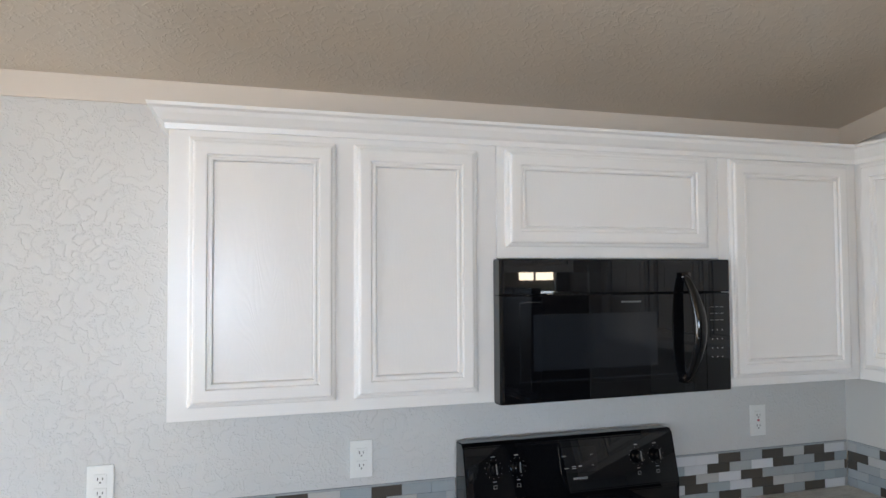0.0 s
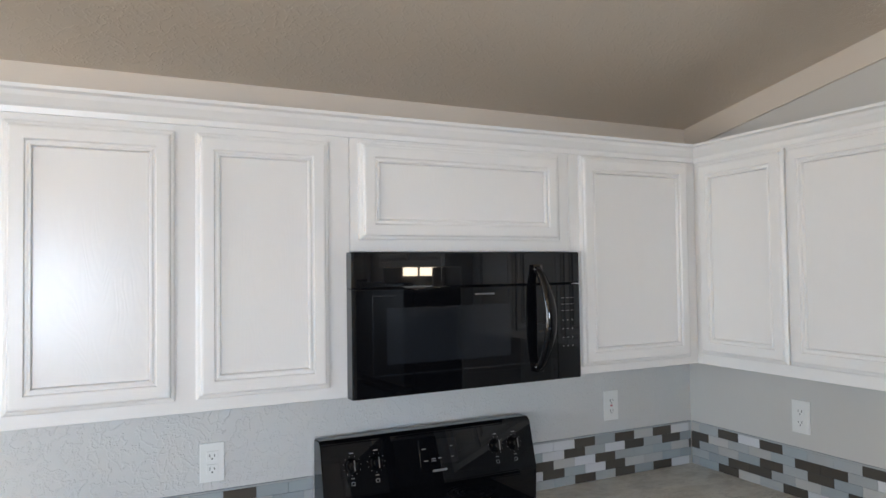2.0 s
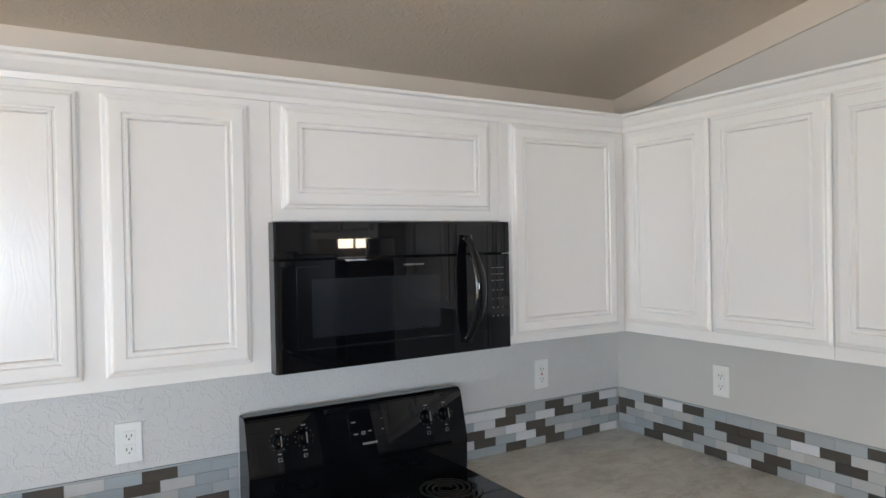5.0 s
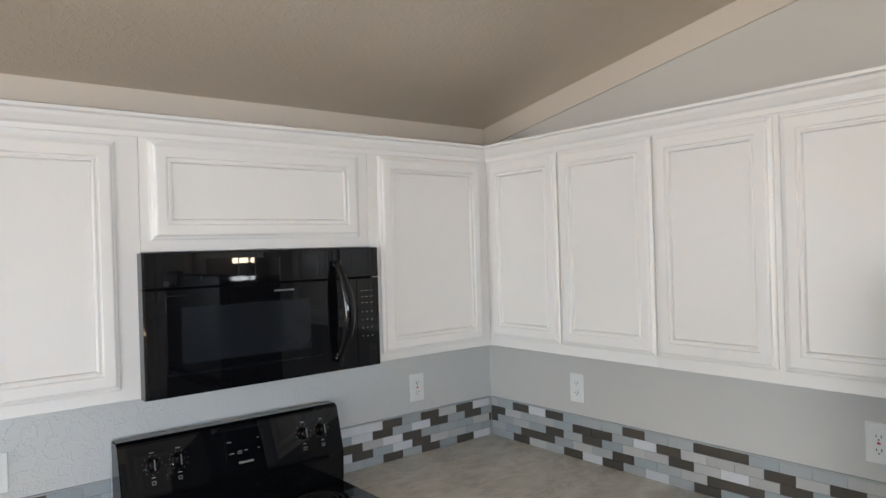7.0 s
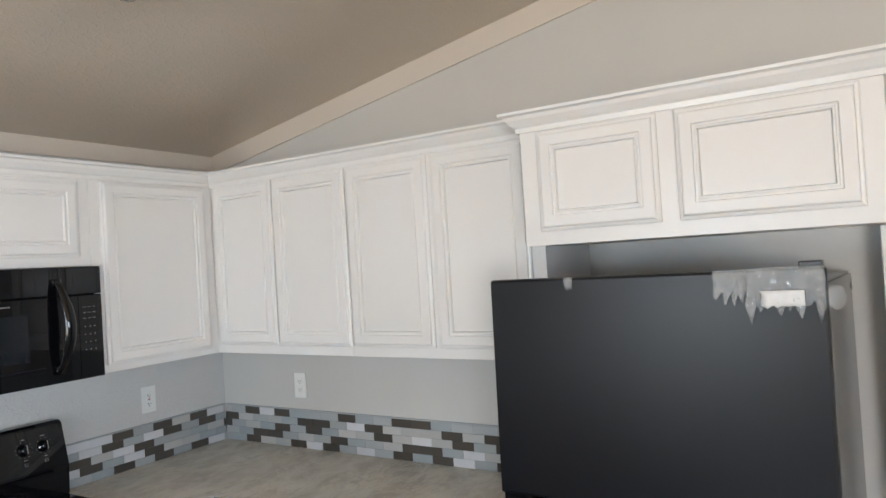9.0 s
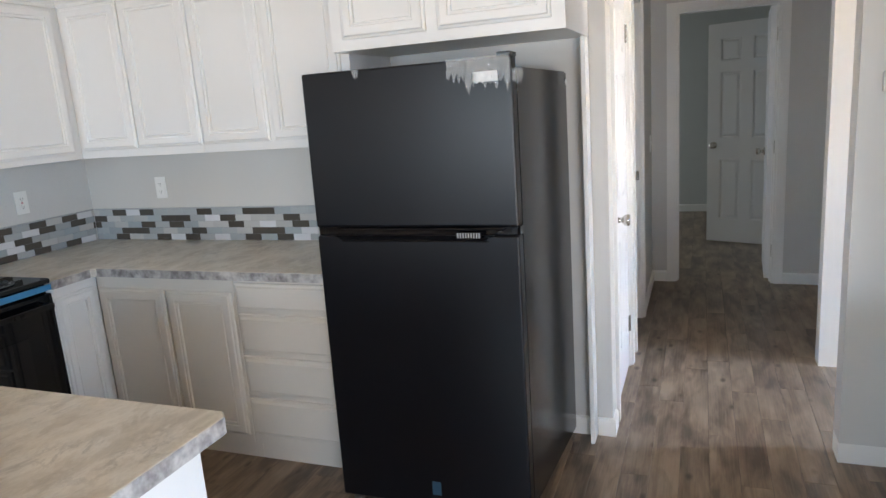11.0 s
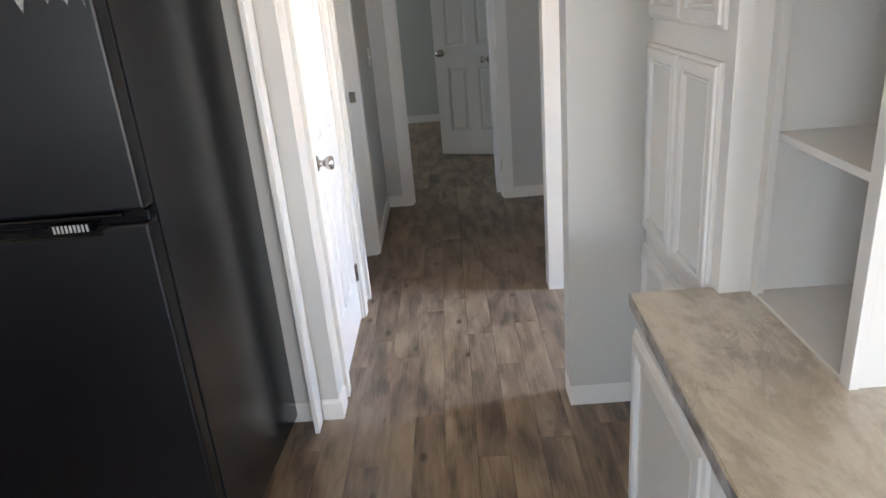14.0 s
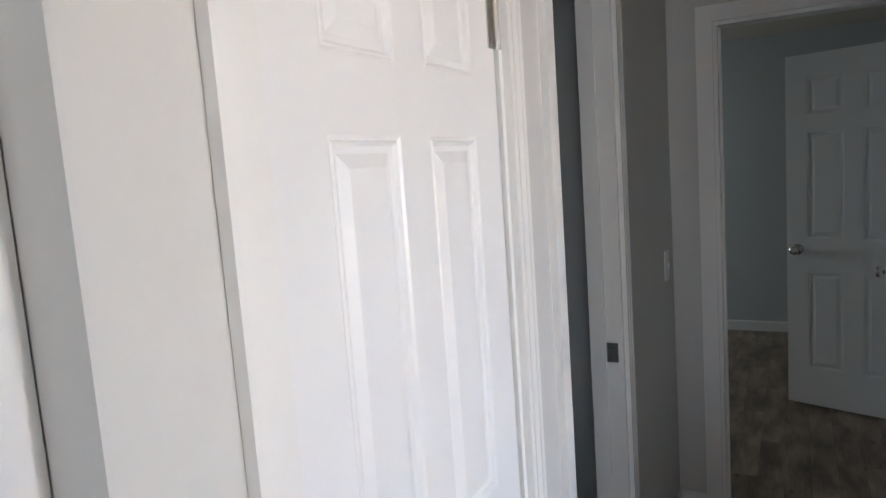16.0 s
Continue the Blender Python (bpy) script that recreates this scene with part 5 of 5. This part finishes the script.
part("label_strip", boxes((FX - 0.0140, FX - 0.0130, -0.384, -0.288, FSPLIT - 0.024, FSPLIT)), BLACK_GLASS, fr)


def film_sheet(name, y0, y1, z0, z1, out, amp, seed, material, ny=16, nz=8, ragged=0.0):
    rng = random.Random(seed)
    bm = bmesh.new()
    drop = [ragged * (0.25 + 0.75 * rng.random()) * (1 if k % 2 else 0.35) for k in range(ny + 1)]
    grid = {}
    for i in range(ny + 1):
        for j in range(nz + 1):
            y = y0 + (y1 - y0) * i / ny
            low = z0 - drop[i]
            z = low + (z1 - low) * j / nz
            fold = amp * (0.5 + 0.5 * math.sin(i * 1.9 + seed + j * 0.7)) + amp * rng.random() * 0.8
            grid[i, j] = bm.verts.new((FX - out - fold, y + rng.uniform(-1, 1) * 0.002, z))
    for i in range(ny):
        for j in range(nz):
            bm.faces.new((grid[i, j], grid[i + 1, j], grid[i + 1, j + 1], grid[i, j + 1]))
    ob = part(name, bm, material, fr, "crumpled clear packing film" if material is FILM else "crumpled white paper label", smooth=True)
    ob.modifiers.new("thickness", "SOLIDIFY").thickness = 0.0006
    return ob


film_sheet("packing_film", FY0 + 0.003, FY0 + 0.150, 1.588, 1.652, 0.003, 0.012, 2, FILM, ragged=0.055)
film_sheet("packing_film", FY0 + 0.150, FY0 + 0.215, 1.610, 1.650, 0.003, 0.008, 5, FILM, ny=8, ragged=0.040)
film_sheet("paper_label", FY0 + 0.040, FY0 + 0.120, 1.575, 1.604, 0.018, 0.006, 7, PAPER, ny=8, nz=4, ragged=0.012)
film_sheet("packing_film", 0.030, 0.050, 1.625, 1.648, 0.002, 0.003, 9, FILM, ny=5, nz=4, ragged=0.012)
bm = bmesh.new()
rng = random.Random(6)
bmesh.ops.create_icosphere(bm, subdivisions=2, radius=0.024)
for v in bm.verts:
    v.co = v.co * rng.uniform(0.6, 1.2)
    v.co += Vector((FX + 0.012, FY0 - 0.012, 1.585))
part("film_wad", bm, FILM, fr, "wad of clear packing film")
bm = boxes((-0.009, 0.009, -0.001, 0.001, -0.009, 0.009))
bmesh.ops.transform(bm, matrix=Matrix.Translation((2.454, FY0 - 0.0355, 1.574)) @ Matrix.Rotation(radians(35), 4, "Y"), verts=bm.verts)
part("film_tag", bm, PAPER, fr, "small scrap of white tape")
bm = boxes((-0.004, 0.004, -0.001, 0.001, 0.0, 0.026))
bmesh.ops.transform(bm, matrix=Matrix.Translation((2.458, FY0 - 0.0345, 1.578)) @ Matrix.Rotation(radians(35), 4, "Y"), verts=bm.verts)
part("film_tag", bm, FILM, fr, "strip of clear tape")

# it leans back a little, screwed up on its front feet
fr.rotation_euler = (0, radians(0.85), 0)

# ---- floor register ----
c = thing("floor_register", (0.825, -0.138, 0), "tan metal floor register with narrow slats", "vent")
part("frame", boxes((0.765, 0.885, -0.274, -0.256, 0.0005, 0.006), (0.765, 0.885, -0.024, -0.006, 0.0005, 0.006), (0.765, 0.783, -0.2555, -0.0245, 0.0005, 0.006), (0.867, 0.885, -0.2555, -0.0245, 0.0005, 0.006)), REGISTER, c)
part("well", boxes((0.7835, 0.8665, -0.2555, -0.0245, 0.0003, 0.0012)), DARKHOLE, c)
part("middle_bar", boxes((0.823, 0.827, -0.2555, -0.0245, 0.0014, 0.006)), REGISTER, c)
for k in range(19):
    y = -0.250 + k * 0.0122
    part("slat", boxes((0.7835, 0.8225, y, y + 0.004, 0.0014, 0.0055), (0.8275, 0.8665, y, y + 0.004, 0.0014, 0.0055)), REGISTER, c)

# ---- pieces: tiles and planks ----
for args in BACKSPLASHES:
    backsplash(*args)


def planks():
    width, length, gap = 0.1135, 0.88, 0.0011
    rng = random.Random(11)
    cells = []
    row = 0
    y = -0.881 - width * 60
    while y < NORTH + 0.02:
        off = rng.random() * length
        x = WEST - off
        while x < FAR_X + 0.05:
            x0, x1 = max(x, WEST), min(x + length, FAR_X + 0.05)
            y0, y1 = max(y, SOUTH), min(y + width, NORTH + 0.02)
            if x1 - x0 > 0.01 and y1 - y0 > 0.01:
                cx, cy = (x0 + x1) / 2, (y0 + y1) / 2
                d = math.hypot(max(0, abs(cx - 2.0) - 1.9), max(0, abs(cy + 0.8) - 0.9) * 1.4)
                cells.append((d, x0, x1, y0, y1))
            x += length
        y += width
    cells.sort(key=lambda q: q[0])
    cache = {}
    for d, x0, x1, y0, y1 in cells[:290]:
        key = (round(x1 - x0, 3), round(y1 - y0, 3))
        if key not in cache:
            b = bmesh.new()
            w, h = key[0] - gap, key[1] - gap
            box(b, -w / 2, w / 2, -h / 2, h / 2, -0.0035, 0.0)
            cache[key] = finish("plank", b, PLANK)
        ob = new("plank", cache[key])
        ob.location = ((x0 + x1) / 2, (y0 + y1) / 2, 0)
        ob.parent = floor_base
        tagged(ob)
    verts, faces = [], []
    for d, x0, x1, y0, y1 in cells[290:]:
        n = len(verts)
        g = gap / 2
        for z in (-0.0035, 0.0):
            verts += [(x0 + g, y0 + g, z), (x1 - g, y0 + g, z), (x1 - g, y1 - g, z), (x0 + g, y1 - g, z)]
        faces += [(n, n + 3, n + 2, n + 1), (n + 4, n + 5, n + 6, n + 7)] + [(n + i, n + (i + 1) % 4, n + 4 + (i + 1) % 4, n + 4 + i) for i in range(4)]
    me = bpy.data.meshes.new("far_planks")
    me.from_pydata(verts, [], faces)
    me.materials.append(PLANK)
    ob = new("far_planks", me)
    ob.parent = floor_base
    tagged(ob, kind="stuff")


planks()
